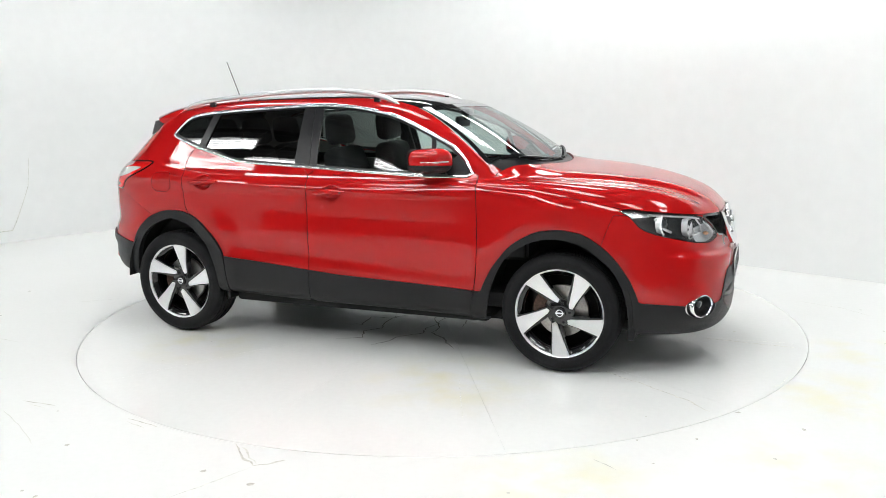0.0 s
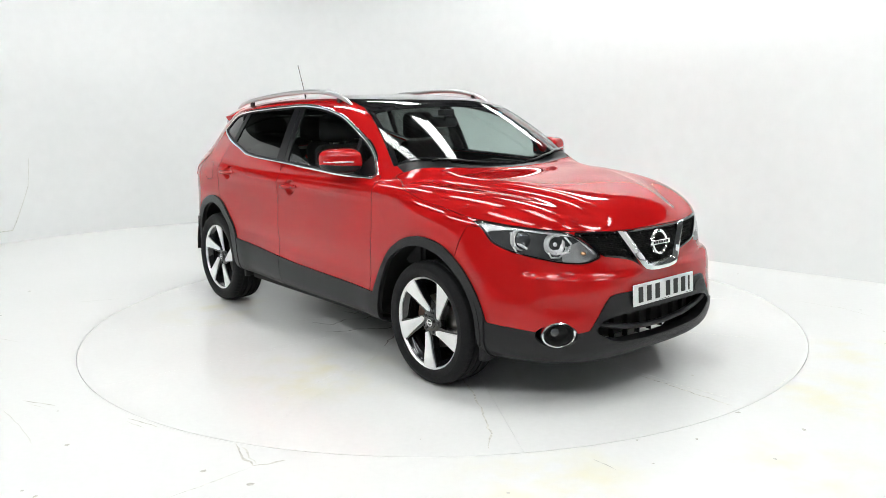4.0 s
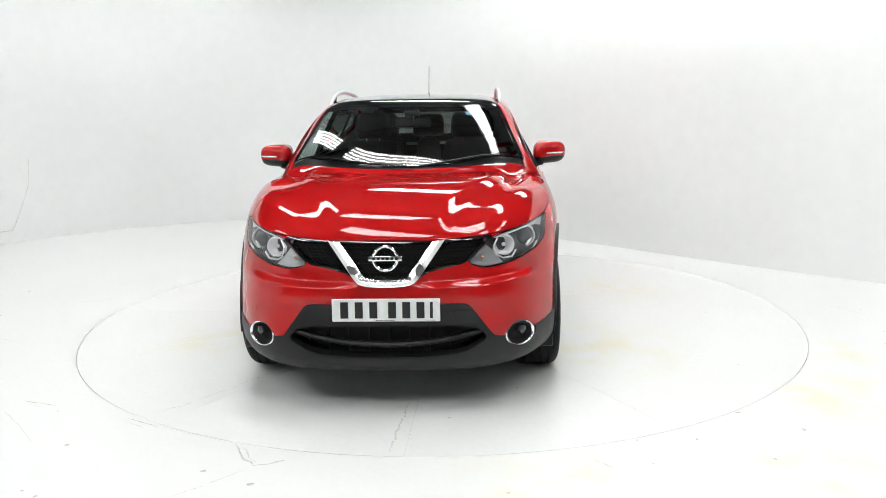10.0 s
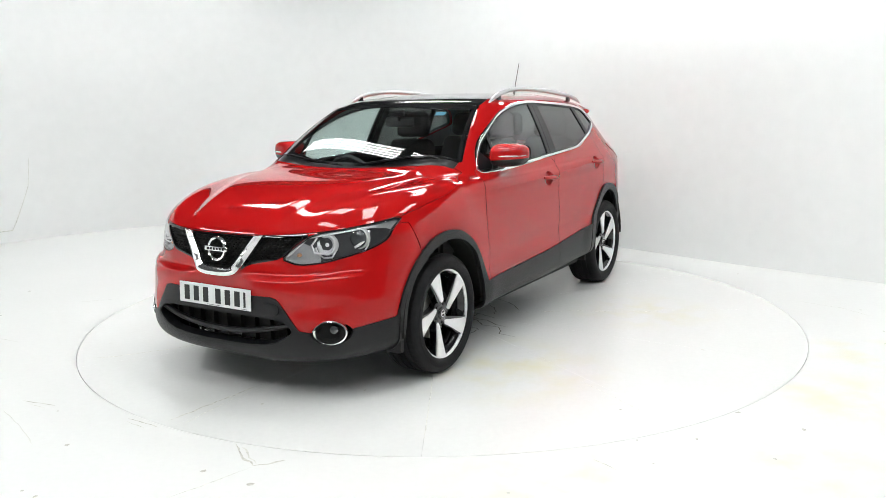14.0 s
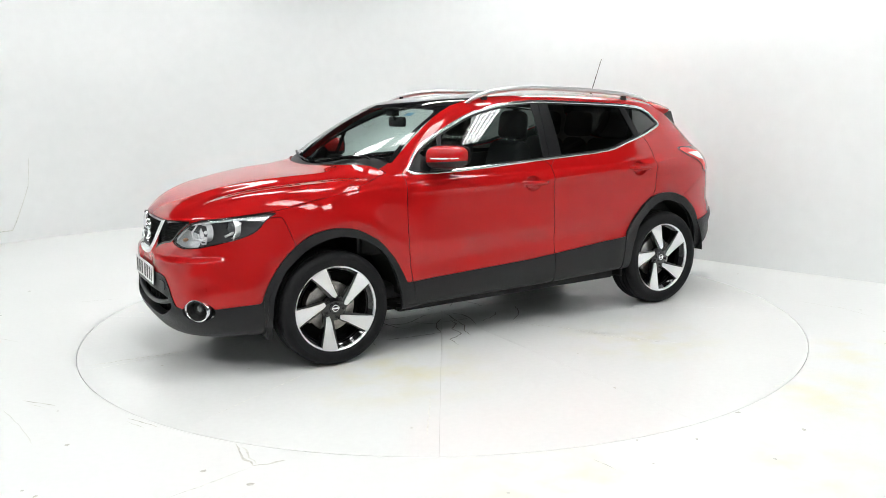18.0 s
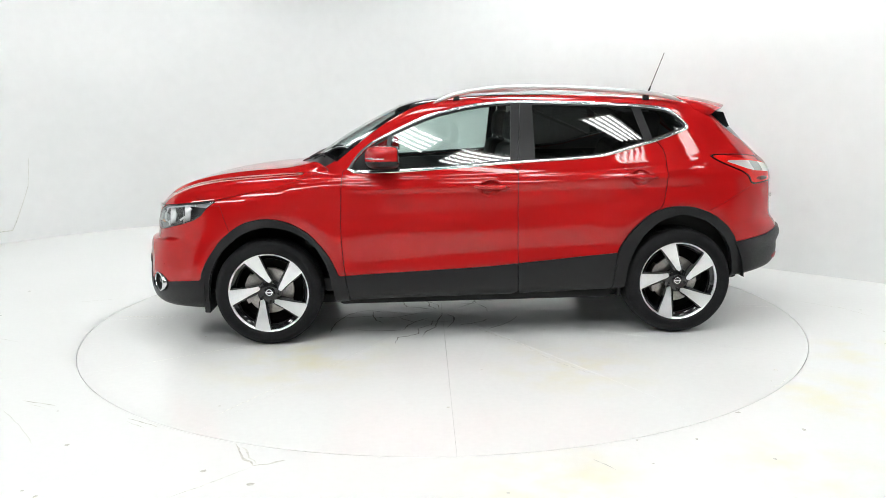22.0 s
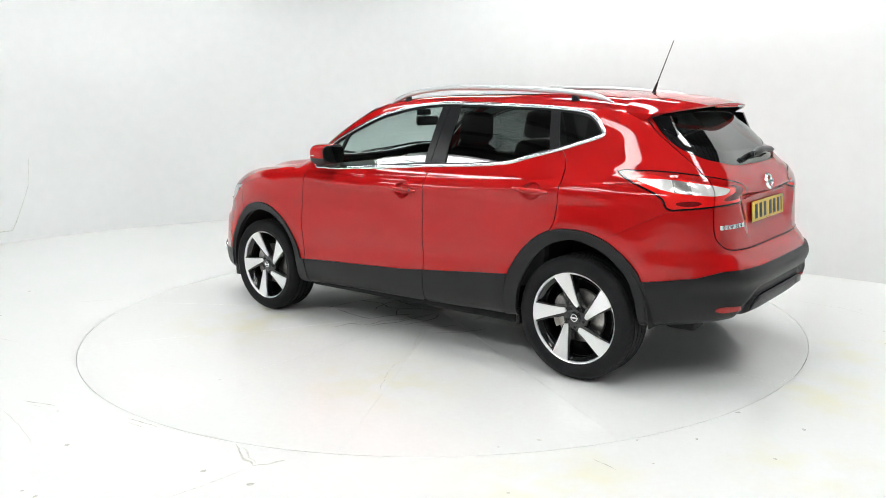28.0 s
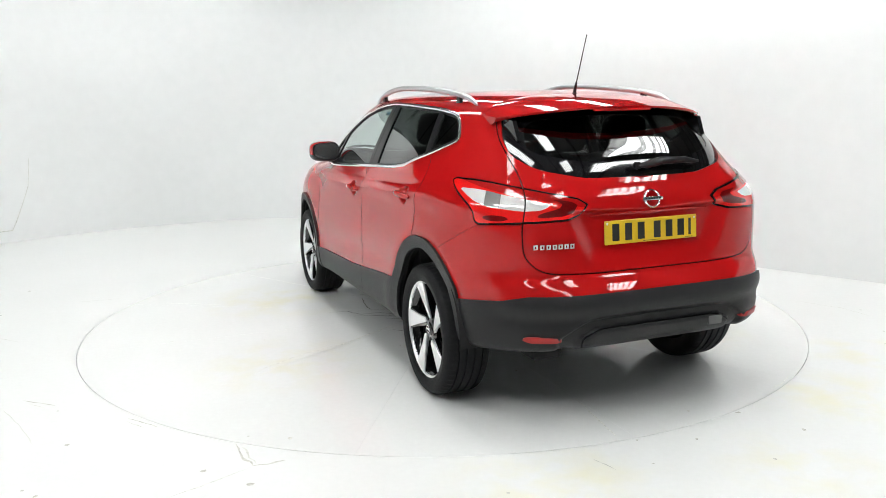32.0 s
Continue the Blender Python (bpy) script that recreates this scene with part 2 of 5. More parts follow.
def add_stains(m, spots):
    """Yellowish worn patches round the given points."""
    nt = m.node_tree
    b = nt.nodes["Principled BSDF"]
    old = b.inputs["Base Color"].links[0].from_socket
    co = nt.nodes.new("ShaderNodeTexCoord")
    n = nt.nodes.new("ShaderNodeTexNoise")
    n.inputs["Scale"].default_value, n.inputs["Detail"].default_value = 4.0, 8.0
    nt.links.new(co.outputs["Object"], n.inputs["Vector"])
    total = None
    for x, y, r in spots:
        d = nt.nodes.new("ShaderNodeVectorMath")
        d.operation = "DISTANCE"
        d.inputs[1].default_value = (x, y, 0)
        nt.links.new(co.outputs["Object"], d.inputs[0])
        q = nt.nodes.new("ShaderNodeMapRange")
        q.inputs["From Min"].default_value, q.inputs["From Max"].default_value = r, r * .2
        nt.links.new(d.outputs["Value"], q.inputs["Value"])
        if total is None:
            total = q.outputs[0]
        else:
            mx = nt.nodes.new("ShaderNodeMath")
            mx.operation = "MAXIMUM"
            nt.links.new(total, mx.inputs[0])
            nt.links.new(q.outputs[0], mx.inputs[1])
            total = mx.outputs[0]
    k = nt.nodes.new("ShaderNodeMapRange")
    k.inputs["From Min"].default_value, k.inputs["From Max"].default_value = .42, .75
    nt.links.new(n.outputs["Fac"], k.inputs["Value"])
    mul = nt.nodes.new("ShaderNodeMath")
    mul.operation = "MULTIPLY"
    nt.links.new(total, mul.inputs[0])
    nt.links.new(k.outputs[0], mul.inputs[1])
    mix = nt.nodes.new("ShaderNodeMix")
    mix.data_type = "RGBA"
    nt.links.new(mul.outputs[0], mix.inputs["Factor"])
    nt.links.new(old, mix.inputs["A"])
    mix.inputs["B"].default_value = (.80, .77, .58, 1)
    nt.links.new(mix.outputs["Result"], b.inputs["Base Color"])


add_stains(FLOOR_MAT, STAIN_SPOTS)
add_stains(TABLE_MAT, TABLE_SPOTS)
ROOF_MAT = mat("grey_roof_sheet", (.17, .172, .175), .6, grain=.04, stain=.06, stain_scale=.6)
HALL_MAT = mat("dark_wall_sheet", (.13, .132, .13), .6, grain=.05, stain=.08, stain_scale=.6)
PURLIN_MAT = mat("roof_purlin", (.05, .05, .05), .6, grain=.1)
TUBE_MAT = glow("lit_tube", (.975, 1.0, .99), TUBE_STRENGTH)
CASE_MAT = mat("lamp_case", (.5, .5, .5), .4, grain=.02)


def floor_and_table():
    n = 256
    ring = [(math.cos(2 * math.pi * k / n), math.sin(2 * math.pi * k / n)) for k in range(n)]
    verts, faces = [], []
    radii = (TABLE_RADIUS + .004, 3.2, 5.0, 9.0, 16.0)
    for r in radii:
        verts += [(r * c, r * s, 0) for c, s in ring]
    for i in range(len(radii) - 1):
        for k in range(n):
            faces.append((i * n + k, (i + 1) * n + k, (i + 1) * n + (k + 1) % n, i * n + (k + 1) % n))
    # the edge of the pit
    verts += [(radii[0] * c, radii[0] * s, -.12) for c, s in ring]
    b = len(radii) * n
    for k in range(n):
        faces.append((k, (k + 1) % n, b + (k + 1) % n, b + k))
    fl = link_mesh("floor", verts, faces, FLOOR_MAT)
    fl.data.polygons.foreach_set("use_smooth", np.zeros(len(faces), bool))
    tagged(fl, "white painted studio floor with scuffs round the turntable", "floor", kind="structure")
    pit = link_mesh("pit_floor", [(3 * c, 3 * s, -.12) for c, s in ring], [tuple(range(n))], GAP_MAT)
    tagged(pit, "dark pit under the turntable", "floor", kind="structure")
    table = new("turntable")
    tagged(table, "large round white painted turntable set flush in the floor", "turntable")
    bm = bmesh.new()
    lathe(bm, [(.001, -.012), (TABLE_RADIUS - .02, -.012), (TABLE_RADIUS - .02, -.06), (.001, -.06)], n, "z")
    part("platform", bm, CRACK_MAT, table, smooth_angle=20)
    # twelve floor plates laid side by side
    for k in range(12):
        bm = bmesh.new()
        a0, a1 = radians(28.8 + 30 * k), radians(58.8 + 30 * k)
        out = []
        for j in range(23):
            a = a0 + (a1 - a0) * j / 22
            out.append((TABLE_RADIUS * math.cos(a), TABLE_RADIUS * math.sin(a)))
        mid = (a0 + a1) / 2
        g = .0006 / math.sin(radians(15))
        ox, oy = g * math.cos(mid), g * math.sin(mid)
        ring_pts = [(ox, oy)] + [(x + ox * .25 if j in (0, 22) else x, y + oy * .25 if j in (0, 22) else y) for j, (x, y) in enumerate(out)]
        rows = []
        for inset, z in ((0, -.011), (0, -.0010), (.0010, 0)):
            row = []
            for x, y in ring_pts:
                row.append(bm.verts.new((x + (math.cos(mid) - x / TABLE_RADIUS) * inset, y + (math.sin(mid) - y / TABLE_RADIUS) * inset, z)))
            rows.append(row)
        m2 = len(ring_pts)
        for a, b in zip(rows, rows[1:]):
            for j in range(m2):
                bm.faces.new((a[j], a[(j + 1) % m2], b[(j + 1) % m2], b[j]))
        bm.faces.new(rows[-1])
        part("floor_plate", bm, TABLE_MAT, table, smooth_angle=20)
    return fl, table


def wall():
    base = bent([(-9.5, -6.0), (-8.0, -2.5), (-6.4, 1.4), (-5.05, 3.5), (-4.39, 4.18), (-3.59, 4.75), (-2.42, 5.20), (-1.2, 5.05), (.0, 4.35), (1.64, 2.74), (2.70, 1.55), (3.63, .63), (5.2, -.95), (7.5, -3.5), (9.5, -6.5)], 10)
    heights = (0.0, .8, 1.8, 2.95)
    verts, faces = [], []
    m = len(base)
    for h in heights:
        verts += [(x, y, h) for x, y in base]
    for i in range(len(heights) - 1):
        for k in range(m - 1):
            faces.append((i * m + k, i * m + k + 1, (i + 1) * m + k + 1, (i + 1) * m + k))
    # top edge and back
    out = []
    for k, (x, y) in enumerate(base):
        a, b = base[max(k - 1, 0)], base[min(k + 1, m - 1)]
        tx, ty = b[0] - a[0], b[1] - a[1]
        q = math.hypot(tx, ty)
        out.append((x - ty / q * .12, y + tx / q * .12))
    t0 = len(verts)
    verts += [(x, y, heights[-1]) for x, y in out] + [(x, y, 0) for x, y in out]
    for k in range(m - 1):
        faces.append((t0 - m + k, t0 - m + k + 1, t0 + k + 1, t0 + k))
        faces.append((t0 + k, t0 + k + 1, t0 + m + k + 1, t0 + m + k))
    w = link_mesh("wall_studio", verts, faces, WALL_MAT)
    return tagged(w, "curved white painted studio wall", "wall", kind="structure")


def hall():
    """The shed round the studio: walls, ribbed roof sheets and purlins."""
    bm = bmesh.new()
    n = 160
    top = []
    for k in range(n + 1):
        x = -13 + 26 * k / n
        z = 6.2 + (.035 if k % 4 in (1, 2) else 0)
        top.append((bm.verts.new((x, -15, z)), bm.verts.new((x, 15, z))))
    for a, b in zip(top, top[1:]):
        bm.faces.new((a[0], b[0], b[1], a[1]))
    c = part("ceiling", bm, ROOF_MAT, None)
    tagged(c, "grey ribbed metal roof of the hall", "ceiling", kind="structure")
    # purlins on the slant, as the light banks hang
    a = radians(38)
    along, across = Vector((-math.sin(a), math.cos(a), 0)), Vector((math.cos(a), math.sin(a), 0))
    for k in range(-9, 10):
        mid = across * (1.15 * k + .3)
        ends = []
        for way in (1, -1):
            reach = [((12.9 if d > 0 else -12.9) - p) / d for d, p in ((along.x * way, mid.x), (along.y * way, mid.y))]
            ends.append(mid + along * way * min(reach))
        bm = bmesh.new()
        box(bm, -.035, .035, 0, (ends[0] - ends[1]).length, 6.02, 6.17)
        bmesh.ops.transform(bm, matrix=Matrix.Translation(ends[1]) @ Matrix.Rotation(a, 4, "Z"), verts=bm.verts)
        tagged(part("roof_beam", bm, PURLIN_MAT, None), "dark steel roof purlin", "beam", kind="structure")
    bm = bmesh.new()
    box(bm, -12.8, 12.8, -.05, .05, 5.9, 6.02)
    bmesh.ops.transform(bm, matrix=Matrix.Translation((0, 2.2, 0)) @ Matrix.Rotation(radians(12), 4, "Z"), verts=bm.verts)
    tagged(part("roof_brace", bm, PURLIN_MAT, None), "dark steel brace under the purlins", "beam", kind="structure")
    for name, (x0, x1, y0, y1) in {"wall_east": (13, 13.15, -15, 15), "wall_west": (-13.15, -13, -15, 15), "wall_north": (-13, 13, 15, 15.15), "wall_south": (-13, 13, -9.35, -9.2)}.items():
        bm = bmesh.new()
        box(bm, x0, x1, y0, y1, 0, 6.3)
        tagged(part(name, bm, HALL_MAT, None), "plain dark hall wall", "wall", kind="structure")


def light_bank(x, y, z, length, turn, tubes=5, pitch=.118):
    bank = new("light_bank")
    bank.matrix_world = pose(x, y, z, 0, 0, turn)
    tagged(bank, "bank of lit fluorescent tubes hung from the roof, some added as fill light", "ceiling light", "light banks over the studio")
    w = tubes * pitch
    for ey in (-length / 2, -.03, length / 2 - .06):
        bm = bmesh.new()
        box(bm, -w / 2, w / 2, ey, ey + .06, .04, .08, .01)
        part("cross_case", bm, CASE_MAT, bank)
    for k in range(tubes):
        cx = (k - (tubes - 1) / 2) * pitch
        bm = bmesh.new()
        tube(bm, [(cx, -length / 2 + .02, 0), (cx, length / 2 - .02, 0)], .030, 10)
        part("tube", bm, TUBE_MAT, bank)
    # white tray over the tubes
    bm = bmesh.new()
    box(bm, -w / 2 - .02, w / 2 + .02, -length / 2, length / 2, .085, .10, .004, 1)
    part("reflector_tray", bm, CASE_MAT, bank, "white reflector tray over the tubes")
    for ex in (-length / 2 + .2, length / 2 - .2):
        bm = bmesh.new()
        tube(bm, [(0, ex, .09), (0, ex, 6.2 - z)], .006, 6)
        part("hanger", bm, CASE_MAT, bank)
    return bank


floor_sheet, table = floor_and_table()
studio_wall = wall()
hall()
# rows of banks, all hung across the hall on the slant; the five from (-3.7, -4.8) to (-6.2, -4.4) are added fill light
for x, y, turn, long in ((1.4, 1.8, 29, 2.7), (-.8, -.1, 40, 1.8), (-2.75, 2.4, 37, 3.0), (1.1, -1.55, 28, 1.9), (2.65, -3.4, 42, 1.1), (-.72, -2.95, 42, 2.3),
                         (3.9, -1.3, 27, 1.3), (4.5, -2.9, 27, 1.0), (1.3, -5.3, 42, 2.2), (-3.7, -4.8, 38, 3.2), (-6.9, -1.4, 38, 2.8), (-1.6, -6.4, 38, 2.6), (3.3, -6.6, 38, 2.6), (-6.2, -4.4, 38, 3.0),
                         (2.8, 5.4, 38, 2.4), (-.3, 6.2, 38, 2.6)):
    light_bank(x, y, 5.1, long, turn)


# rings of the body from the sills to the roof:
# height front/side/rear, nose x, tail x, half width, middle x, curve of front (n, m) and of rear (n, m)
RINGS = (
    (.195, .285, .385, 1.99, -1.95, .790, .20, 5.0, 3.1, 6.0, 4.2),
    (.215, .300, .395, 2.13, -2.08, .862, .20, 5.2, 3.4, 6.0, 4.2),
    (.270, .340, .420, 2.188, -2.130, .888, .20, 5.5, 3.6, 6.0, 4.2),
    (.380, .440, .490, 2.212, -2.155, .896, .20, 5.5, 3.5, 6.0, 4.2),
    (.500, .530, .575, 2.203, -2.168, .897, .20, 5.5, 3.4, 6.0, 4.2),
    (.600, .610, .640, 2.196, -2.160, .895, .20, 5.5, 3.2, 6.0, 4.3),
    (.660, .690, .690, 2.184, -2.125, .899, .20, 5.5, 2.95, 6.0, 4.8),
    (.740, .780, .750, 2.160, -2.075, .904, .20, 5.2, 2.8, 6.0, 5.2),
    (.815, .870, .860, 2.148, -2.065, .907, .20, 4.8, 2.85, 6.0, 5.4),
    (.867, .935, .960, 2.132, -2.060, .905, .20, 4.4, 2.95, 6.0, 5.5),
    (.916, .975, 1.010, 2.075, -2.055, .900, .20, 4.1, 3.2, 6.0, 5.5),
    (.984, 1.008, 1.050, 1.945, -2.045, .891, .20, 4.0, 3.3, 6.0, 5.5),
    (1.042, 1.032, 1.080, 1.730, -2.030, .879, .20, 4.0, 3.4, 6.0, 5.5),
    (1.078, 1.049, 1.105, 1.480, -2.012, .869, .18, 4.0, 3.7, 6.0, 5.4),
    (1.100, 1.065, 1.127, 1.230, -1.995, .857, .10, 4.0, 3.8, 6.0, 5.2),
    (1.124, 1.088, 1.150, 1.118, -1.975, .848, .00, 4.4, 4.7, 5.6, 5.0),
    (1.195, 1.160, 1.200, 1.014, -1.930, .814, -.10, 4.6, 5.0, 5.2, 5.0),
    (1.315, 1.280, 1.300, .838, -1.840, .757, -.20, 4.7, 5.0, 5.0, 5.0),
    (1.430, 1.400, 1.400, .634, -1.745, .704, -.25, 4.7, 5.0, 5.0, 5.0),
    (1.505, 1.478, 1.458, .470, -1.680, .661, -.30, 4.6, 4.6, 5.0, 4.6),
    (1.540, 1.520, 1.494, .356, -1.620, .618, -.32, 4.4, 4.0, 4.6, 4.0),
    (1.566, 1.556, 1.530, .130, -1.480, .540, -.35, 3.4, 3.4, 4.0, 3.4),
    (1.582, 1.576, 1.561, -.100, -1.250, .405, -.38, 3.0, 3.0, 3.0, 3.0),
    (1.588, 1.585, 1.581, -.300, -.900, .220, -.45, 2.6, 2.6, 2.6, 2.6),
    (1.589, 1.589, 1.588, -.500, -.600, .015, -.55, 2.2, 2.2, 2.2, 2.2),
)


def pchip(xs, ys, xq):
    """Monotone cubic interpolation of the columns of ys."""
    h = np.diff(xs)[:, None]
    d = np.diff(ys, axis=0) / h
    m = np.zeros_like(ys)
    a, b = d[:-1], d[1:]
    w1, w2 = 2 * h[1:] + h[:-1], h[1:] + 2 * h[:-1]
    ok = a * b > 0
    m[1:-1] = np.where(ok, (w1 + w2) / (w1 / np.where(ok, a, 1) + w2 / np.where(ok, b, 1)), 0)
    m[0], m[-1] = d[0], d[-1]
    k = np.clip(np.searchsorted(xs, xq, side="right") - 1, 0, len(xs) - 2)
    t = ((xq - xs[k]) / h[k, 0])[:, None]
    hk = h[k]
    return ((2 * t**3 - 3 * t**2 + 1) * ys[k] + (t**3 - 2 * t**2 + t) * hk * m[k]
            + (3 * t**2 - 2 * t**3) * ys[k + 1] + (t**3 - t**2) * hk * m[k + 1])


def smooth(a, b, x):
    t = np.clip((x - a) / (b - a), 0, 1)
    return t * t * (3 - 2 * t)


def bump(x, c, r):
    return np.exp(-((x - c) / r) ** 2)


def relief(P):
    """Pressed lines, domes and hollows of the sheet metal, as a shift of each point."""
    x, y, z = P[..., 0], np.abs(P[..., 1]), P[..., 2]
    out = np.zeros_like(P)
    # bonnet: raised middle between two creases that run from the pillars to the grille
    on = smooth(.84, .95, z) * smooth(1.02, 1.16, x) * smooth(2.19, 2.02, x)
    crease = .27 + .30 * smooth(2.15, 1.15, x)
    side = y - crease
    out[..., 2] += on * (.018 * smooth(.055, -.040, side) - .005 * bump(side, .095, .08) + .012 * bump(side, .25, .09))
    # front bumper: fold that runs out from under the grille, with a shelf over it
    nose = smooth(1.80, 1.98, x) * smooth(.80, .66, y) * smooth(.10, .26, y)
    fold = .652 + .02 * smooth(.4, .75, y)
    out[..., 0] += nose * (.016 * smooth(.16, .0, fold - z) * smooth(.012, -.004, z - fold) - .014 * smooth(.0, .018, z - fold) * smooth(.11, .03, z - fold))
    # doors: sharp shoulder line and hollow low on the side
    top = line(x, [(-1.75, 1.105), (-1.45, 1.085), (-1.06, 1.043), (-.1, .998), (.9, .985)])
    ridge = smooth(1.05, .55, x) * smooth(-1.70, -1.15, x) * np.clip(np.minimum((z - top + .16) / .16, (top + .045 - z) / .045), 0, 1)
    mid = smooth(1.30, .75, x) * smooth(-1.75, -1.35, x)
    out[..., 1] += np.sign(P[..., 1]) * (smooth(.6, .8, y)) * (
        mid * (-.008 * bump(z, .58 - .05 * x, .07) - .024 * smooth(.63, .93, z) * smooth(1.065, .95, z)) + .011 * ridge
        + .010 * bump(np.hypot(x - 1.30, z - .40), .47, .10) + .012 * bump(np.hypot(x + 1.32, z - .42), .47, .10))
    # hollows behind the door handles
    for hx, hz in ((-.098, .985), (-1.057, 1.030)):
        r = np.hypot((x - hx) / .062, (z - hz) / .050)
        out[..., 1] -= np.sign(P[..., 1]) * smooth(.7, .8, y) * .026 * smooth(1.0, .68, r)
    # tailgate: wide hollow for the number plate under a crisp fold
    out[..., 0] += smooth(-1.9, -2.0, x) * .024 * smooth(.06, -.06, y - .33 - .45 * (z - .80)) * smooth(.74, .86, z) * smooth(1.014, .994, z - .015 * smooth(.0, .4, y))
    # rear bumper: rolled top edge, arched recess and the insert in it
    tail = smooth(-1.88, -1.98, x)
    out[..., 0] -= tail * (.008 * bump(z, .612, .035) - .012 * bump(z, .545, .035))
    flat_y, flat_z = y.reshape(-1), z.reshape(-1)
    arch = inside(flat_y, flat_z, mirrored(RECESS), 1).reshape(x.shape)
    lip = inside(flat_y, flat_z, mirrored(INSERT), 1).reshape(x.shape)
    out[..., 0] += tail * (.036 * smooth(.012, -.014, arch) - .026 * smooth(.007, -.009, lip))
    return out


def rings(rows=215, half=190):
    """Grid of points (rows, 2 * half - 1, 3), from the middle of the nose along the left side to the tail."""
    tab = np.array(RINGS)
    step = np.hypot(np.hypot(np.diff(tab[:, 1]), .5 * np.diff(tab[:, 3])), np.diff(tab[:, 5])) ** .8
    key = np.concatenate([[0], np.cumsum(step)])
    cols = pchip(key, tab, np.linspace(0, key[-1], rows))
    for _ in range(5):
        cols[1:-1] = .25 * cols[:-2] + .5 * cols[1:-1] + .25 * cols[2:]
    grid = np.zeros((rows, 2 * half - 1, 3))
    a = np.linspace(0, np.pi / 2, 700)
    for r, (zf, zs, zr, xf, xr, w, xm, nf, mf, nr, mr) in enumerate(cols):
        cf, sf = np.cos(a) ** (2 / nf), np.sin(a) ** (2 / mf)
        cr, sr = np.cos(a[::-1]) ** (2 / nr), np.sin(a[::-1]) ** (2 / mr)
        front = np.stack([xm + (xf - xm) * cf, w * sf, zs + (zf - zs) * cf**2], 1)
        rear = np.stack([xm + (xr - xm) * cr, w * sr, zs + (zr - zs) * cr**2], 1)
        for k, line in enumerate((front, rear)):
            s = np.concatenate([[0], np.cumsum(np.linalg.norm(np.diff(line, axis=0), axis=1))])
            q = np.linspace(0, s[-1], half)
            pts = np.stack([np.interp(q, s, line[:, i]) for i in range(3)], 1)
            grid[r, k * (half - 1):k * (half - 1) + half] = pts
    return grid + relief(grid)


# ---- the car: x forward, y to its left, z up ----
def body_sheet():
    g = rings()
    rows, m = g.shape[:2]
    right = g[:, -2:0:-1] * np.array([1, -1, 1])
    full = np.concatenate([g, right], 1)
    w = full.shape[1]
    du = np.roll(full, -1, 1) - np.roll(full, 1, 1)
    dv = np.gradient(full, axis=0)
    n = np.cross(du, dv)
    n /= np.maximum(np.linalg.norm(n, axis=-1, keepdims=True), 1e-9)
    v = np.concatenate([full, n], -1).reshape(-1, 6)
    f = []
    for r in range(rows - 1):
        for k in range(w):
            k2 = (k + 1) % w
            f.append((r * w + k, r * w + k2, (r + 1) * w + k2, (r + 1) * w + k))
    f.append(tuple((rows - 1) * w + k for k in range(w)))
    return Sheet(v, f)


def line(x, pts):
    """Straight pieces through (x, value), given by rising x."""
    q = np.array(pts)
    return np.interp(x, q[:, 0], q[:, 1])


DLO = [(.818, 1.086), (.549, 1.087), (-.004, 1.115), (-.279, 1.128), (-.686, 1.147), (-.864, 1.165), (-1.002, 1.206), (-1.185, 1.250), (-1.397, 1.317),
       (-1.418, 1.339), (-1.347, 1.421), (-1.274, 1.463), (-1.071, 1.487), (-.698, 1.507), (-.284, 1.524), (-.075, 1.511), (.074, 1.490), (.263, 1.449), (.454, 1.370), (.641, 1.281), (.734, 1.206)]
ARCH_F = [(1.73, .10), (1.706, .304), (1.688, .471), (1.612, .612), (1.470, .730), (1.313, .775), (1.165, .750), (1.022, .660), (.942, .516), (.902, .326), (.88, .10)]
ARCH_R = [(-.94, .10), (-.962, .321), (-.983, .486), (-1.066, .648), (-1.172, .748), (-1.329, .793), (-1.490, .746), (-1.607, .652), (-1.670, .532), (-1.688, .389), (-1.70, .10)]
CLAD_F = [(1.80, .10), (1.765, .416), (1.712, .546), (1.612, .687), (1.472, .795), (1.326, .824), (1.185, .804), (1.046, .724), (.938, .592), (.868, .446), (.80, .10)]
CLAD_R = [(-.80, .10), (-.911, .566), (-.999, .695), (-1.108, .794), (-1.238, .840), (-1.393, .838), (-1.529, .791), (-1.642, .701), (-1.712, .600), (-1.75, .10)]
DOOR_F = [(.825, 1.12), (.838, 1.03), (.851, .708), (.838, .50), (.795, .20), (-.274, .20), (-.270, .79), (-.279, 1.16), (.3, 1.3)]
DOOR_R = [(-.279, 1.16), (-.270, .79), (-.274, .20), (-.86, .20), (-.893, .40), (-.908, .558), (-.997, .688), (-1.108, .789), (-1.205, .836), (-1.230, 1.00), (-1.234, 1.19), (-1.17, 1.27), (-.8, 1.4)]
HEADLAMP = [(52.5, .934), (38.2, .906), (27.2, .879), (23.0, .820), (18.8, .752), (23.5, .722), (29.5, .732), (35.1, .757), (42.0, .790), (46.6, .826), (49.0, .890)]
TAIL = [(56.5, 1.160), (44, 1.157), (32.7, 1.128), (17.6, 1.068), (20.8, .986), (33.4, .977), (39, .969), (44.7, .961), (45.8, 1.030), (54, 1.112)]
TAIL_CLEAR = [(53.2, 1.122), (43.8, 1.044), (34.4, 1.026), (32.6, 1.024), (28.8, 1.028), (26.2, 1.060), (32.4, 1.086), (34, 1.090), (43.1, 1.121)]
TAIL_DARK = [(28, 1.082), (20.6, 1.060), (22.6, 1.006), (30.5, 1.0), (29.5, 1.02), (25, 1.04), (24.5, 1.062)]
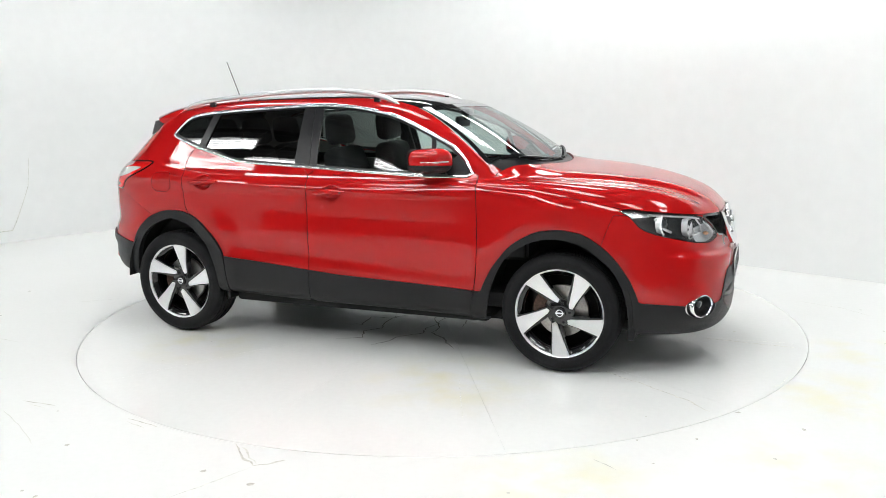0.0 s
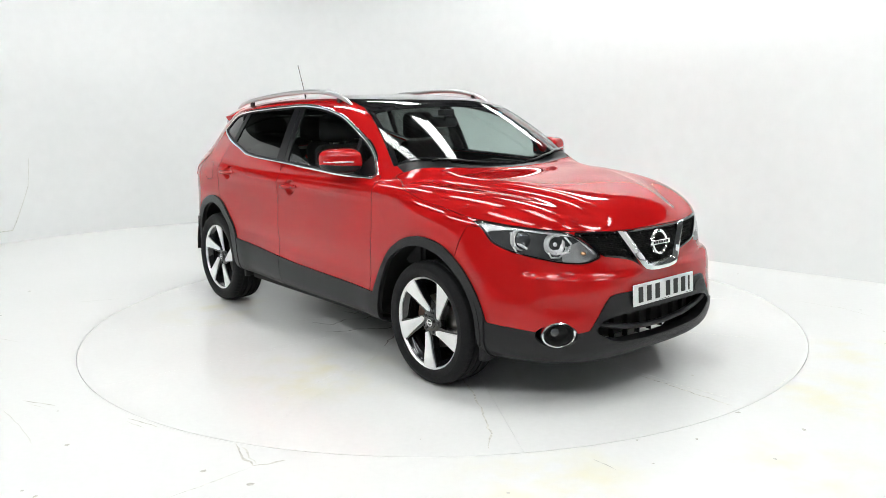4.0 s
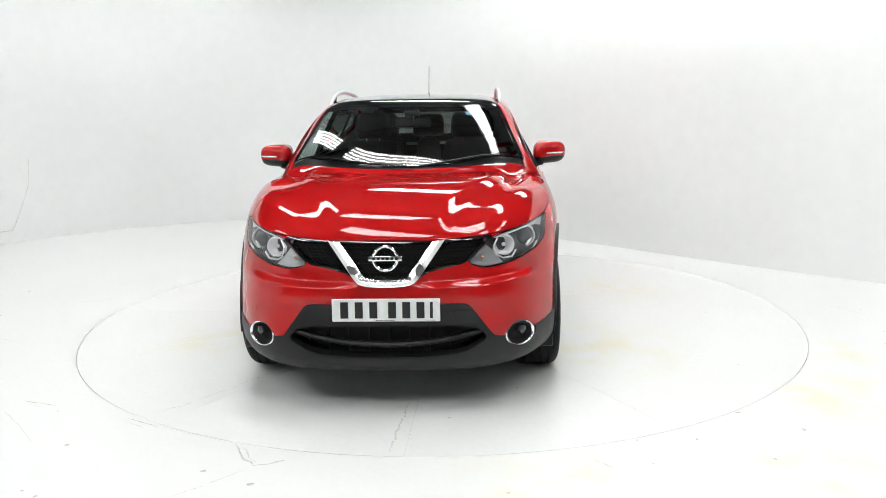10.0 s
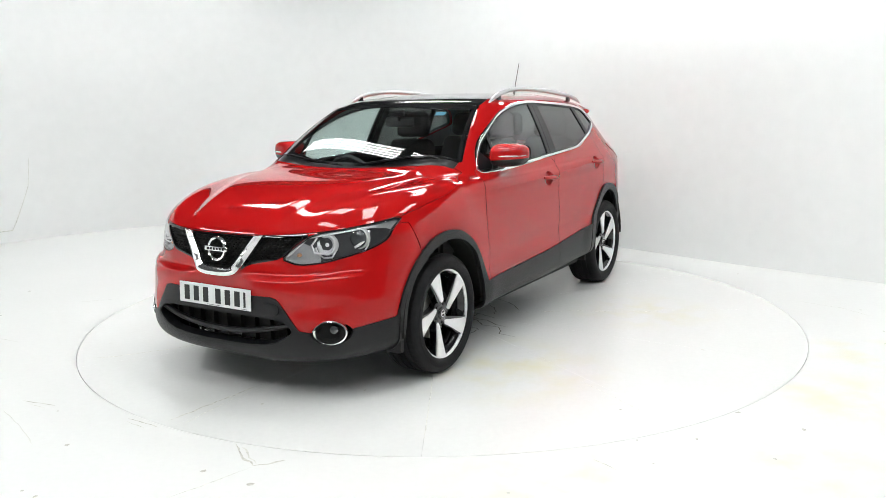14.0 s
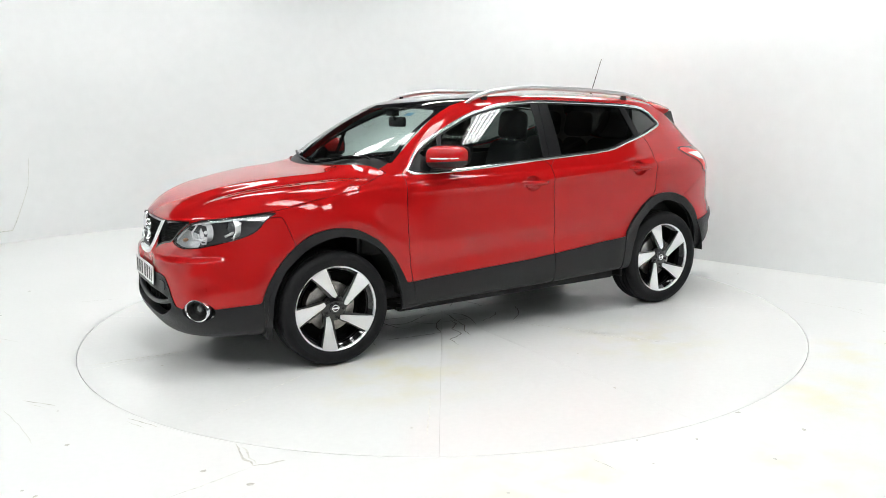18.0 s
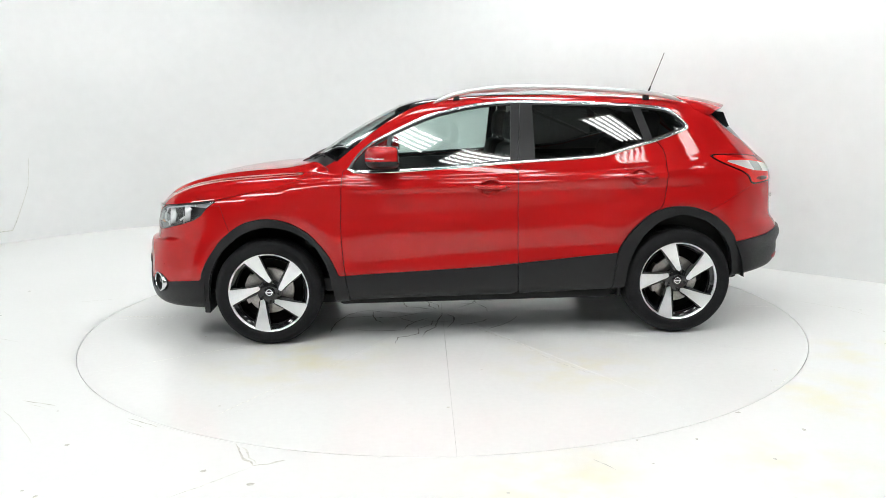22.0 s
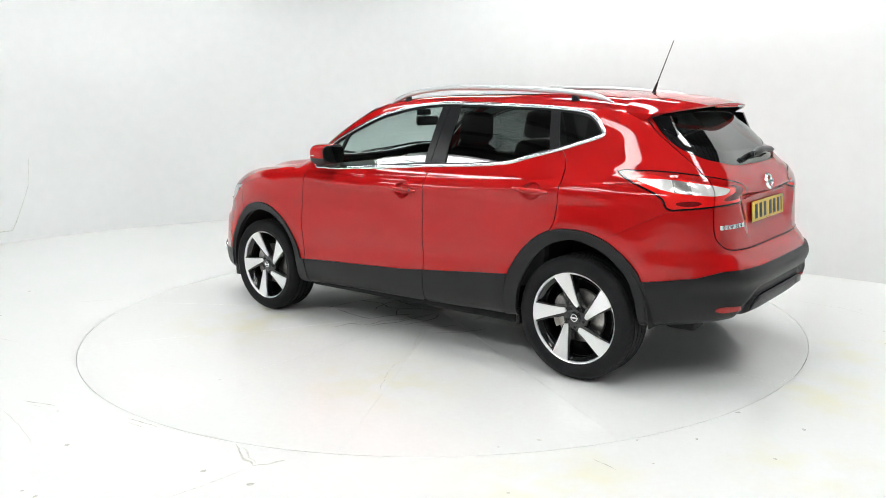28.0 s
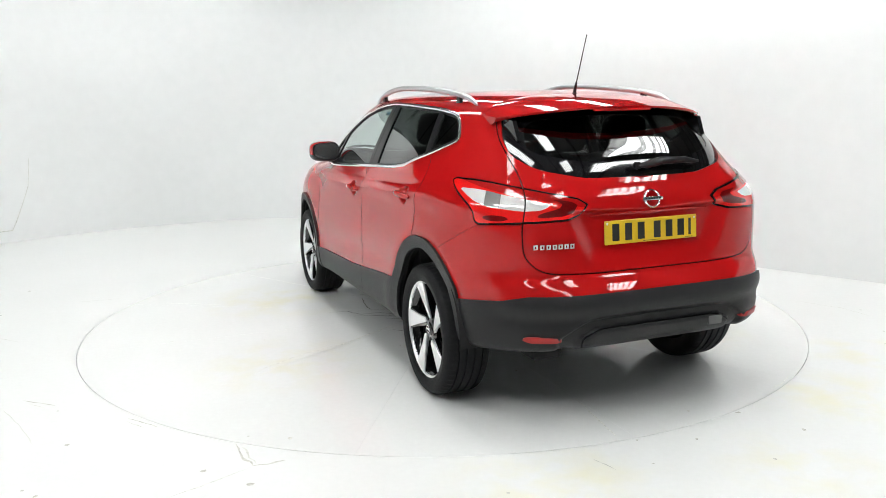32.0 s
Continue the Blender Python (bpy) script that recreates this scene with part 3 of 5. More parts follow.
GRILLE = [(-.53, .879), (-.43, .874), (-.27, .863), (0, .861), (.27, .863), (.43, .874), (.53, .879), (.45, .815), (.388, .752), (.295, .735), (.195, .712), (.128, .668), (.1, .660), (-.1, .660), (-.128, .668), (-.195, .712), (-.295, .735), (-.388, .752), (-.45, .815)]
INTAKE = [(0, .468), (.42, .465), (.505, .395), (.37, .316), (.15, .298), (-.15, .298), (-.37, .316), (-.505, .395), (-.42, .465)]
TAILGATE = [(0, 1.56), (.42, 1.530), (.57, 1.44), (.604, 1.347), (.606, 1.251), (.602, 1.16), (.655, .97), (.650, .83), (.605, .775), (.546, .747), (.35, .738), (0, .738)]
REAR_GLASS = [(0, 1.525), (.44, 1.505), (.55, 1.445), (.592, 1.347), (.596, 1.262), (.524, 1.203), (.37, 1.172), (.30, 1.160), (0, 1.156)]
FUEL = [(-1.335, 1.100), (-1.505, 1.085), (-1.500, .958), (-1.330, .962)]
TOW = [(.30, .535), (.415, .535), (.415, .475), (.30, .475)]
RECESS = [(0, .552), (.36, .548), (.44, .515), (.53, .452), (.50, .36), (0, .36)]
INSERT = [(0, .490), (.34, .488), (.37, .468), (.42, .45), (.42, .37), (0, .37)]
DIFFUSER = [(0, .487), (.335, .485), (.365, .465), (.41, .447), (.40, .400), (0, .400)]


def mirrored(poly):
    return poly + [(-a, b) for a, b in poly[::-1] if abs(a) > 1e-6]


def side_of(poly, times=2, low=.5):
    return lambda x, y, z: np.maximum(inside(x, z, poly, times), low - np.abs(y))


def front_angle(x, y):
    return np.degrees(np.arctan2(np.abs(y), x - 1.0))


def rear_angle(x, y):
    return np.degrees(np.arctan2(np.abs(y), -x - 1.0))


def scaled(poly, k=.0175):
    return [(a * k, b) for a, b in poly]


def in_headlamp(grow=0.0):
    return lambda x, y, z: np.maximum(inside(front_angle(x, y) * .0175, z, scaled(HEADLAMP), 1) - grow, 1.2 - x)


def in_tail(poly, grow=0.0):
    return lambda x, y, z: np.maximum(inside(rear_angle(x, y) * .0175, z, scaled(poly), 1) - grow, x + 1.2)


def in_front(poly, times=1):
    return lambda x, y, z: np.maximum(inside(y, z, poly, times), 1.7 - x)


def in_rear(poly, times=1, before=-1.2):
    return lambda x, y, z: np.maximum(inside(y, z, mirrored(poly), times), x - before)


def in_fog(x, y, z):
    return np.maximum((np.hypot((np.abs(y) - .648) / .078, (z - .387) / .058) - 1) * .07, 1.6 - x)


def in_screen(x, y, z):
    edge = line(z, [(1.05, .775), (1.12, .750), (1.2, .716), (1.3, .672), (1.4, .628), (1.5, .580), (1.6, .53)])
    return np.maximum.reduce([np.abs(y) - edge, z - (1.514 - .020 * (y / .55) ** 2), (x - (cowl_line(y) - .065)), .15 - x])


def cowl_line(y):
    return 1.165 - .205 * (y / .7) ** 2


def in_cowl(x, y, z):
    return np.maximum.reduce([x - cowl_line(y), cowl_line(y) - .075 - x, np.abs(y) - .72, 1.0 - z])


def in_bonnet(x, y, z):
    edge = line(x, [(.90, 1.11), (.955, 1.092), (1.12, 1.047), (1.26, 1.010), (1.41, .983), (1.62, .938), (1.87, .906), (2.01, .886), (2.065, .878), (2.118, .867), (2.16, .863)])
    return np.maximum((edge - z) * .9, cowl_line(y) - x)


def in_roof_glass(x, y, z):
    return np.maximum.reduce([np.abs(y) - .532 - .045 * smooth(.05, .35, x), x - .50, -.86 - x, 1.40 - z])


def in_cladding(x, y, z):
    ay = np.abs(y)
    sides = [inside(x, z, CLAD_F), inside(x, z, CLAD_R)]
    sill = z - line(x, [(-.95, .555), (-.90, .551), (-.276, .498), (-.072, .482), (.873, .445)])
    sides.append(np.maximum.reduce([sill, x - .87, -.91 - x]))
    front = z - line(ay, [(0, .570), (.365, .568), (.40, .558), (.515, .402), (.56, .395), (.72, .402), (.85, .43)])
    sides.append(np.maximum(front * .8, 1.70 - x))
    rear = z - line(x, [(-2.05, .655), (-1.95, .625), (-1.71, .595)])
    sides.append(np.maximum(rear, x + 1.69))
    return np.minimum.reduce(sides)


def ring_sheet(sh, dist, a, b):
    """The band of a sheet between two offsets of an outline."""
    return sh.split(lambda x, y, z: dist(x, y, z) - b)[0].split(lambda x, y, z: a - dist(x, y, z))[0]


def faired(sh, axis):
    """Lays a pane on one smooth surface: x over (y, z) for screens, y over (x, z) for the sides."""
    v = sh.v.copy()
    if axis == 0:
        a, b, c = v[:, 1], v[:, 2] - 1.3, v[:, 0]
        terms = lambda a, b: np.stack([np.ones_like(a), b, b * b, a * a, a * a * b, a**4], 1)
        slope_a = lambda k, a, b: 2 * k[3] * a + 2 * k[4] * a * b + 4 * k[5] * a**3
        slope_b = lambda k, a, b: k[1] + 2 * k[2] * b + k[4] * a * a
    else:
        a, b, c = v[:, 0], v[:, 2] - 1.3, np.abs(v[:, 1])
        terms = lambda a, b: np.stack([np.ones_like(a), a, b, a * a, a * b, b * b, a**3, a * a * b, a**4], 1)
        slope_a = lambda k, a, b: k[1] + 2 * k[3] * a + k[4] * b + 3 * k[6] * a * a + 2 * k[7] * a * b + 4 * k[8] * a**3
        slope_b = lambda k, a, b: k[2] + k[4] * a + 2 * k[5] * b + k[7] * a * a
    k = np.linalg.lstsq(terms(a, b), c, rcond=None)[0]
    fit = terms(a, b) @ k
    sign = np.sign(v[:, 1]) if axis else np.full(len(v), 1.0 if v[:, 0].mean() > 0 else -1.0)
    ga, gb = slope_a(k, a, b), slope_b(k, a, b)
    if axis:
        v[:, 1] = sign * fit
        n = np.stack([-ga, sign, -gb], 1)
    else:
        v[:, 0] = fit
        n = np.stack([sign, -ga * sign, -gb * sign], 1)
    v[:, 3:] = n / np.linalg.norm(n, axis=1, keepdims=True)
    return Sheet(v, sh.f)


def build_body(car):
    S = body_sheet()
    G = .0045
    S = S.split(side_of(ARCH_F))[1].split(side_of(ARCH_R))[1]
    S = S.split(lambda x, y, z: np.maximum(x + 1.60, z - (.355 + .12 * (-1.7 - x))))[1]
    # dark inner structure behind every joint
    inner = S.moved(-.022)
    for cut in (side_of(DLO, 1), in_screen, in_roof_glass, in_rear(REAR_GLASS), in_headlamp(.004), in_fog, in_front(GRILLE), in_front(INTAKE), in_tail(TAIL)):
        inner = inner.split(cut)[1]
    lining, inner = inner.split(lambda x, y, z: np.maximum(1.13 - z, x - .9))
    panel("inner_structure", inner, DARK, car, "black inner body structure behind the panels", rim=0)
    panel("headliner", lining, HEADLINER, car, "pale grey cloth headliner", off=-.012, rim=0)

    dlo, S = S.split(side_of(DLO, 1))
    screen, S = S.split(in_screen)
    dlo, screen = faired(dlo, 1), faired(screen, 0)
    cowl, S = S.split(in_cowl, .004)
    roof_glass, S = S.split(in_roof_glass, .006)
    lamps, S = S.split(in_headlamp(), G)
    tails, S = S.split(in_tail(TAIL), G)
    grille, S = S.split(in_front(GRILLE))
    intake, S = S.split(in_front(INTAKE))
    S = S.split(in_fog)[1]
    doors = {}
    for key, poly in (("front_door", DOOR_F), ("rear_door", DOOR_R)):
        doors[key], S = S.split(side_of(poly, 1, .7), G)
    flap, S = S.split(lambda x, y, z: np.maximum(inside(x, z, FUEL, 3), y + .7), .003)
    bonnet, S = S.split(in_bonnet, G)
    gate, S = S.split(in_rear(TAILGATE, 2), .006)
    glass_rear, gate = gate.split(in_rear(REAR_GLASS, 2))
    glass_rear = faired(glass_rear, 0)
    clad, S = S.split(in_cladding)
    # outer skin
    bumper, S = S.split(lambda x, y, z: np.maximum(1.60 - x - .35 * (.88 - z), z - .90), .003)
    rear_bumper, S = S.split(lambda x, y, z: np.maximum.reduce([(z - .80 + .5 * (x + 1.5)) * .9, z - .97, x + 1.48]), .0012)
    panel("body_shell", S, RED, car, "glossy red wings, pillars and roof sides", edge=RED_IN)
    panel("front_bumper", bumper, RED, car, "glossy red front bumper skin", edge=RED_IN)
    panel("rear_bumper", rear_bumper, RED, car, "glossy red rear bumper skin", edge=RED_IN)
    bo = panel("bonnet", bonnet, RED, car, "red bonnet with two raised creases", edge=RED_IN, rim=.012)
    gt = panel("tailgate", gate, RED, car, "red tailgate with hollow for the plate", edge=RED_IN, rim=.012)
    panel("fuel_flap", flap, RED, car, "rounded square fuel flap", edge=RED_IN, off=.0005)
    panel("cowl_panel", cowl, SATIN, car, "black scuttle panel under the windscreen", off=-.012)
    panel("windscreen", screen, CLEAR, car, "raked windscreen mirroring lamps and roof ribs", off=-.004, rim=.004)
    panel("frit_band", ring_sheet(screen, in_screen, -.020, 0), GLOSS, car, "black printed edge of the windscreen", off=-.002, rim=.003)
    panel("roof_glass", roof_glass, GLOSS, car, "black panoramic roof glass", off=-.001)
    rg = panel("rear_window", glass_rear, PRIVACY, gt, "dark tinted rear window", off=-.006, rim=.004)
    panel("frit_band", ring_sheet(glass_rear, in_rear(REAR_GLASS, 2), -.075, 0), GLOSS, rg, "black printed edge of the rear window", off=-.004, rim=.003)
    doors_out = {}
    for s, half in (("left", Sheet.left), ("right", Sheet.right)):
        for key in doors:
            low, red = half(doors[key]).split(in_cladding)
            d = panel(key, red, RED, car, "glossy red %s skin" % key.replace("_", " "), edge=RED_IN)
            panel("sill_cladding", low, PLASTIC, d, "black plastic strip along the door foot", off=.010, rim=.02)
            doors_out[s, key] = d
        c = half(clad)
        for name, lab, cut in (("wheel_arch_trim", "black plastic front wheel arch trim", lambda x, y, z: np.maximum(.75 - x, x - 1.745)),
                               ("wheel_arch_trim", "black plastic rear wheel arch trim", lambda x, y, z: np.maximum(-1.725 - x, x + .75))):
            piece, c = c.split(cut)
            panel(name, piece, PLASTIC, car, lab, off=.014, rim=.016)
    whole_front, rest = clad.split(lambda x, y, z: 1.745 - x)
    whole_rear, rest = rest.split(lambda x, y, z: x + 1.725)
    lf = panel("lower_front_bumper", whole_front, PLASTIC, car, "black grained plastic lower front bumper", off=.006, rim=.03)
    diff, whole_rear = whole_rear.split(in_rear(DIFFUSER), .004)
    panel("lower_rear_bumper", whole_rear, PLASTIC, car, "black grained plastic lower rear bumper", off=.010, rim=.03)
    panel("diffuser_insert", diff, PLASTIC, car, "smooth insert low in the rear bumper", off=.010, rim=.02)
    return dict(dlo=dlo, lamps=lamps, tails=tails, grille=grille, intake=intake, doors=doors_out, bonnet=bo, tailgate=gt, lower=lf, full=body_sheet())


def build_windows(car, S):
    """Chrome surround, black pillars and panes of both sides."""
    dist = side_of(DLO, 1)
    pillar_b = [(-.225, 1.05), (-.262, 1.6), (-.395, 1.6), (-.392, 1.05)]
    pillar_c = [(-1.135, 1.15), (-1.01, 1.6), (-1.065, 1.6), (-1.195, 1.15)]
    sail = [(.62, 1.0), (.560, 1.20), (.535, 1.34), (.50, 1.40), (.46, 1.44), (.445, 1.42), (.49, 1.36), (.515, 1.30), (.535, 1.20), (.60, 1.0)]
    corner = [(.60, 1.0), (.585, 1.115), (.70, 1.225), (.78, 1.24), (.90, 1.0)]
    for half in (Sheet.left, Sheet.right):
        zone = half(S["dlo"])
        chrome, zone = zone.split(lambda x, y, z: -.013 - dist(x, y, z))
        # rounded across its width
        x, y, z, e = chrome.v[:, 0], chrome.v[:, 1], chrome.v[:, 2], .002
        d = dist(x, y, z)
        gx, gz = (dist(x + e, y, z) - dist(x - e, y, z)) / (2 * e), (dist(x, y, z + e) - dist(x, y, z - e)) / (2 * e)
        lean = np.clip((d + .0065) / .0065, -1, 1) * .85
        chrome.v[:, 3:] += np.stack([gx * lean, 0 * gx, gz * lean], 1)
        panel("window_trim", chrome, CHROME, car, "polished chrome window surround", off=.004, rim=.012)
        seal, zone = zone.split(lambda x, y, z: -.024 - dist(x, y, z))
        panel("window_seal", seal, SATIN, car, "black rubber window seal", off=-.002, rim=.012)
        for nm, poly, lab in (("pillar_cover", pillar_b, "satin black centre pillar cover"), ("pillar_cover", pillar_c, "satin black rear pillar cover"),
                              ("window_divider", sail, "black upright bar of the front window"), ("mirror_base", corner, "black corner cover behind the mirror")):
            bit, zone = zone.split(lambda x, y, z: inside(x, z, poly, 0))
            if nm == "pillar_cover" and poly is pillar_b:
                f, r = bit.split(lambda x, y, z: -(x - (-.279 - .10 * (z - 1.128))), .005)
                panel(nm, f, SATIN, car, lab, off=.000, rim=.012)
                panel(nm, r, SATIN, car, lab, off=.000, rim=.012)
            else:
                panel(nm, bit, SATIN, car, lab, off=.000, rim=.012)
        front, zone = zone.split(lambda x, y, z: -.30 - x)
        rear, quarter = zone.split(lambda x, y, z: -1.10 - x + (z - 1.3) * .3)
        panel("front_window", front, FRONT_GLASS, car, "clear front door glass", off=-.007, rim=.004)
        panel("rear_window_pane", rear, PRIVACY, car, "dark tinted rear door glass", off=-.007, rim=.004)
        panel("quarter_window", quarter, PRIVACY, car, "dark tinted quarter glass", off=-.007, rim=.004)


def build_wheel(car, x, side, hub_z, phase, label):
    """A tyre on a five-spoke rim, with brake; its outer face looks along +y."""
    wheel_at = pose(x, side * .872, 0.0, 0, 0, 0 if side > 0 else 180)
    R, zc = hub_z, hub_z
    bm = bmesh.new()
    lathe(bm, [(.232, -.21), (.238, -.20), (.228, -.19), (.215, -.15), (.212, -.05), (.222, -.028), (.236, -.020), (.2415, -.014)], 64)
    bmesh.ops.translate(bm, verts=bm.verts, vec=(0, 0, zc))
    wheel = part("wheel", bm, GLOSS, car, label)
    wheel.matrix_local = wheel_at
    # tyre with tread grooves
    bm = bmesh.new()
    prof = [(.2415, -.012), (.2520, -.004), (.2560, .004), (.262, .010), (.275, .0145), (.292, .0165), (.300, .0178), (.302, .0168), (.312, .0150), (.326, .008), (.336, -.004), (.3415, -.016)]
    for k in range(4):
        c = -.040 - k * .042
        prof += [(.3435 + .0014 * (1 - abs(k - 1.5) / 1.5), c + .016), (.3445, c), (.336, c - .001), (.336, c - .009), (.3445, c - .010)]
    prof += [(.3415, -.196), (.336, -.208), (.320, -.220), (.295, -.226), (.262, -.218), (.244, -.205), (.2415, -.196)]
    k = R / .345
    lathe(bm, [(r * k if r > .30 else r, h) for r, h in prof], 180)
    for i, v in enumerate(bm.verts):
        col, h = i // len(prof), v.co.y
        r = math.hypot(v.co.x, v.co.z)
        if r > .338 and (h > -.03 or h < -.185) and col % 3 == 0:
            v.co.x *= 1 - .006 / r
            v.co.z *= 1 - .006 / r
    bmesh.ops.translate(bm, verts=bm.verts, vec=(0, 0, zc))
    part("tyre", bm, RUBBER, wheel, "worn black road tyre", 30)
    # lip
    bm = bmesh.new()
    lathe(bm, [(.2415, -.020), (.2435, -.010), (.2480, -.003), (.2545, .0005), (.2580, -.003), (.2575, -.012)], 96)
    bmesh.ops.translate(bm, verts=bm.verts, vec=(0, 0, zc))
    part("rim_lip", bm, MACHINED, wheel, "bright machined rim edge")

    def at(r, deg, y):
        a = radians(deg)
        return Vector((-math.cos(a) * r, y, zc + math.sin(a) * r))

    def dish(r):
        return -.030 + .026 * min(1, max(0, (r - .05) / .20)) ** .8

    for s in range(5):
        deg = phase + 72 * s
        # bright faced blade
        edge = [(12, .2475), (4, .2490), (-4, .2490), (-11.5, .2475), (-13, .215), (-16.5, .160), (-24, .110), (-37, .078), (-28, .060), (-14, .070), (-3, .100), (5, .150), (9.5, .205)]
        bm = bmesh.new()
        f = [bm.verts.new(at(r, deg + a, dish(r) + .004)) for a, r in edge]
        b = [bm.verts.new(at(r, deg + a, dish(r) - .006)) for a, r in edge]
        bm.faces.new(f)
        for i in range(len(edge)):
            j = (i + 1) % len(edge)
            bm.faces.new((f[j], f[i], b[i], b[j]))
        bmesh.ops.triangulate(bm, faces=[fc for fc in bm.faces if len(fc.verts) > 4])
        part("spoke_face", bm, MACHINED, wheel, "bright machined spoke face", 30)
        # black spoke body under it
        edge = [(14, .246), (0, .248), (-14, .246), (-16.5, .200), (-21, .140), (-35, .095), (-46, .070), (-30, .045), (-8, .050), (6, .090), (10.5, .160), (12.5, .21)]
        bm = bmesh.new()
        f = [bm.verts.new(at(r, deg + a, dish(r) - .003)) for a, r in edge]
        b = [bm.verts.new(at(r, deg + a, dish(r) - .045)) for a, r in edge]
        bm.faces.new(f)
        for i in range(len(edge)):
            j = (i + 1) % len(edge)
            bm.faces.new((f[j], f[i], b[i], b[j]))
        bmesh.ops.triangulate(bm, faces=[fc for fc in bm.faces if len(fc.verts) > 4])
        part("spoke", bm, GLOSS, wheel, "gloss black spoke body", 30)
        # wheel nut
        bm = bmesh.new()
        p = at(.056, deg + 20, -.040)
        bmesh.ops.create_cone(bm, cap_ends=True, segments=6, radius1=.011, radius2=.009, depth=.030, matrix=Matrix.Translation(p) @ Matrix.Rotation(radians(-90), 4, "X"))
        part("wheel_nut", bm, SATIN, wheel)
    bm = bmesh.new()
    lathe(bm, [(.080, -.060), (.078, -.036), (.066, -.030), (.034, -.028), (.032, -.022), (.028, -.0195), (.001, -.018)], 40)
    bmesh.ops.translate(bm, verts=bm.verts, vec=(0, 0, zc))
    part("hub", bm, GLOSS, wheel, "gloss black hub and centre cap")
    bm = bmesh.new()
    lathe(bm, [(.021, -.019), (.021, -.0165), (.0165, -.0165), (.0165, -.019)], 32)
    bmesh.ops.translate(bm, verts=bm.verts, vec=(0, 0, zc))
    box(bm, -.024, .024, -.019, -.0155, zc - .0045, zc + .0045)
    part("cap_badge", bm, CHROME, wheel, "small chrome ring badge")
    bm = bmesh.new()
    lathe(bm, [(.06, -.085), (.148, -.085), (.150, -.088), (.150, -.108), (.06, -.108)], 48)
    bmesh.ops.translate(bm, verts=bm.verts, vec=(0, 0, zc))
    part("brake_disc", bm, STEEL, wheel, "grey steel brake disc")
    bm = bmesh.new()
    lathe(bm, [(.100, -.070), (.165, -.070), (.170, -.12), (.10, -.12), (.100, -.070)], 10, arc=(radians(-30), radians(40)))
    bmesh.ops.translate(bm, verts=bm.verts, vec=(0, 0, zc))
    part("brake_caliper", bm, RUST if side < 0 else STEEL, wheel, "cast brake caliper")
    bm = bmesh.new()
    lathe(bm, [(.232, -.20), (.05, -.19)], 40)
    bmesh.ops.translate(bm, verts=bm.verts, vec=(0, 0, zc))
    part("wheel_back", bm, DARK, wheel, "dark inside of the wheel")


def build_arches(car):
    for x, zc in ((1.295, .345), (-1.325, .358)):
        for s in (1, -1):
            bm = bmesh.new()
            lathe(bm, [(.436, .862), (.440, .83), (.440, .48), (.15, .47)], 36, arc=(radians(-6), radians(180)))
            bmesh.ops.translate(bm, verts=bm.verts, vec=(x, 0, zc))
            if s < 0:
                bmesh.ops.scale(bm, verts=bm.verts, vec=(1, -1, 1))
            part("wheel_arch_liner", bm, DARK, car, "black felt wheel arch liner")
    bm = bmesh.new()
    box(bm, -1.30, 1.85, -.60, .60, .20, .27, .02)
    box(bm, -1.85, -1.2, -.60, .60, .33, .40, .02)
    box(bm, -.90, .88, -.80, .80, .235, .30, .02)
    part("underbody", bm, DARK, car, "dark underbody floor pan")
    bm = bmesh.new()
    box(bm, -1.86, -1.70, .36, .52, .28, .345, .02, 2)
    part("exhaust_silencer", bm, DARK, car, "dark end of the exhaust silencer")
    for s in (1, -1):
        for x0, x1, z0 in ((1.70, 1.74, .215), (-.955, -.93, .245)):
            bm = bmesh.new()
            box(bm, x0, x1, s * .74 - .10, s * .74 + .10, z0, .33, .006, 1)
            part("mud_flap", bm, PLASTIC, car, "small black plastic air deflector")


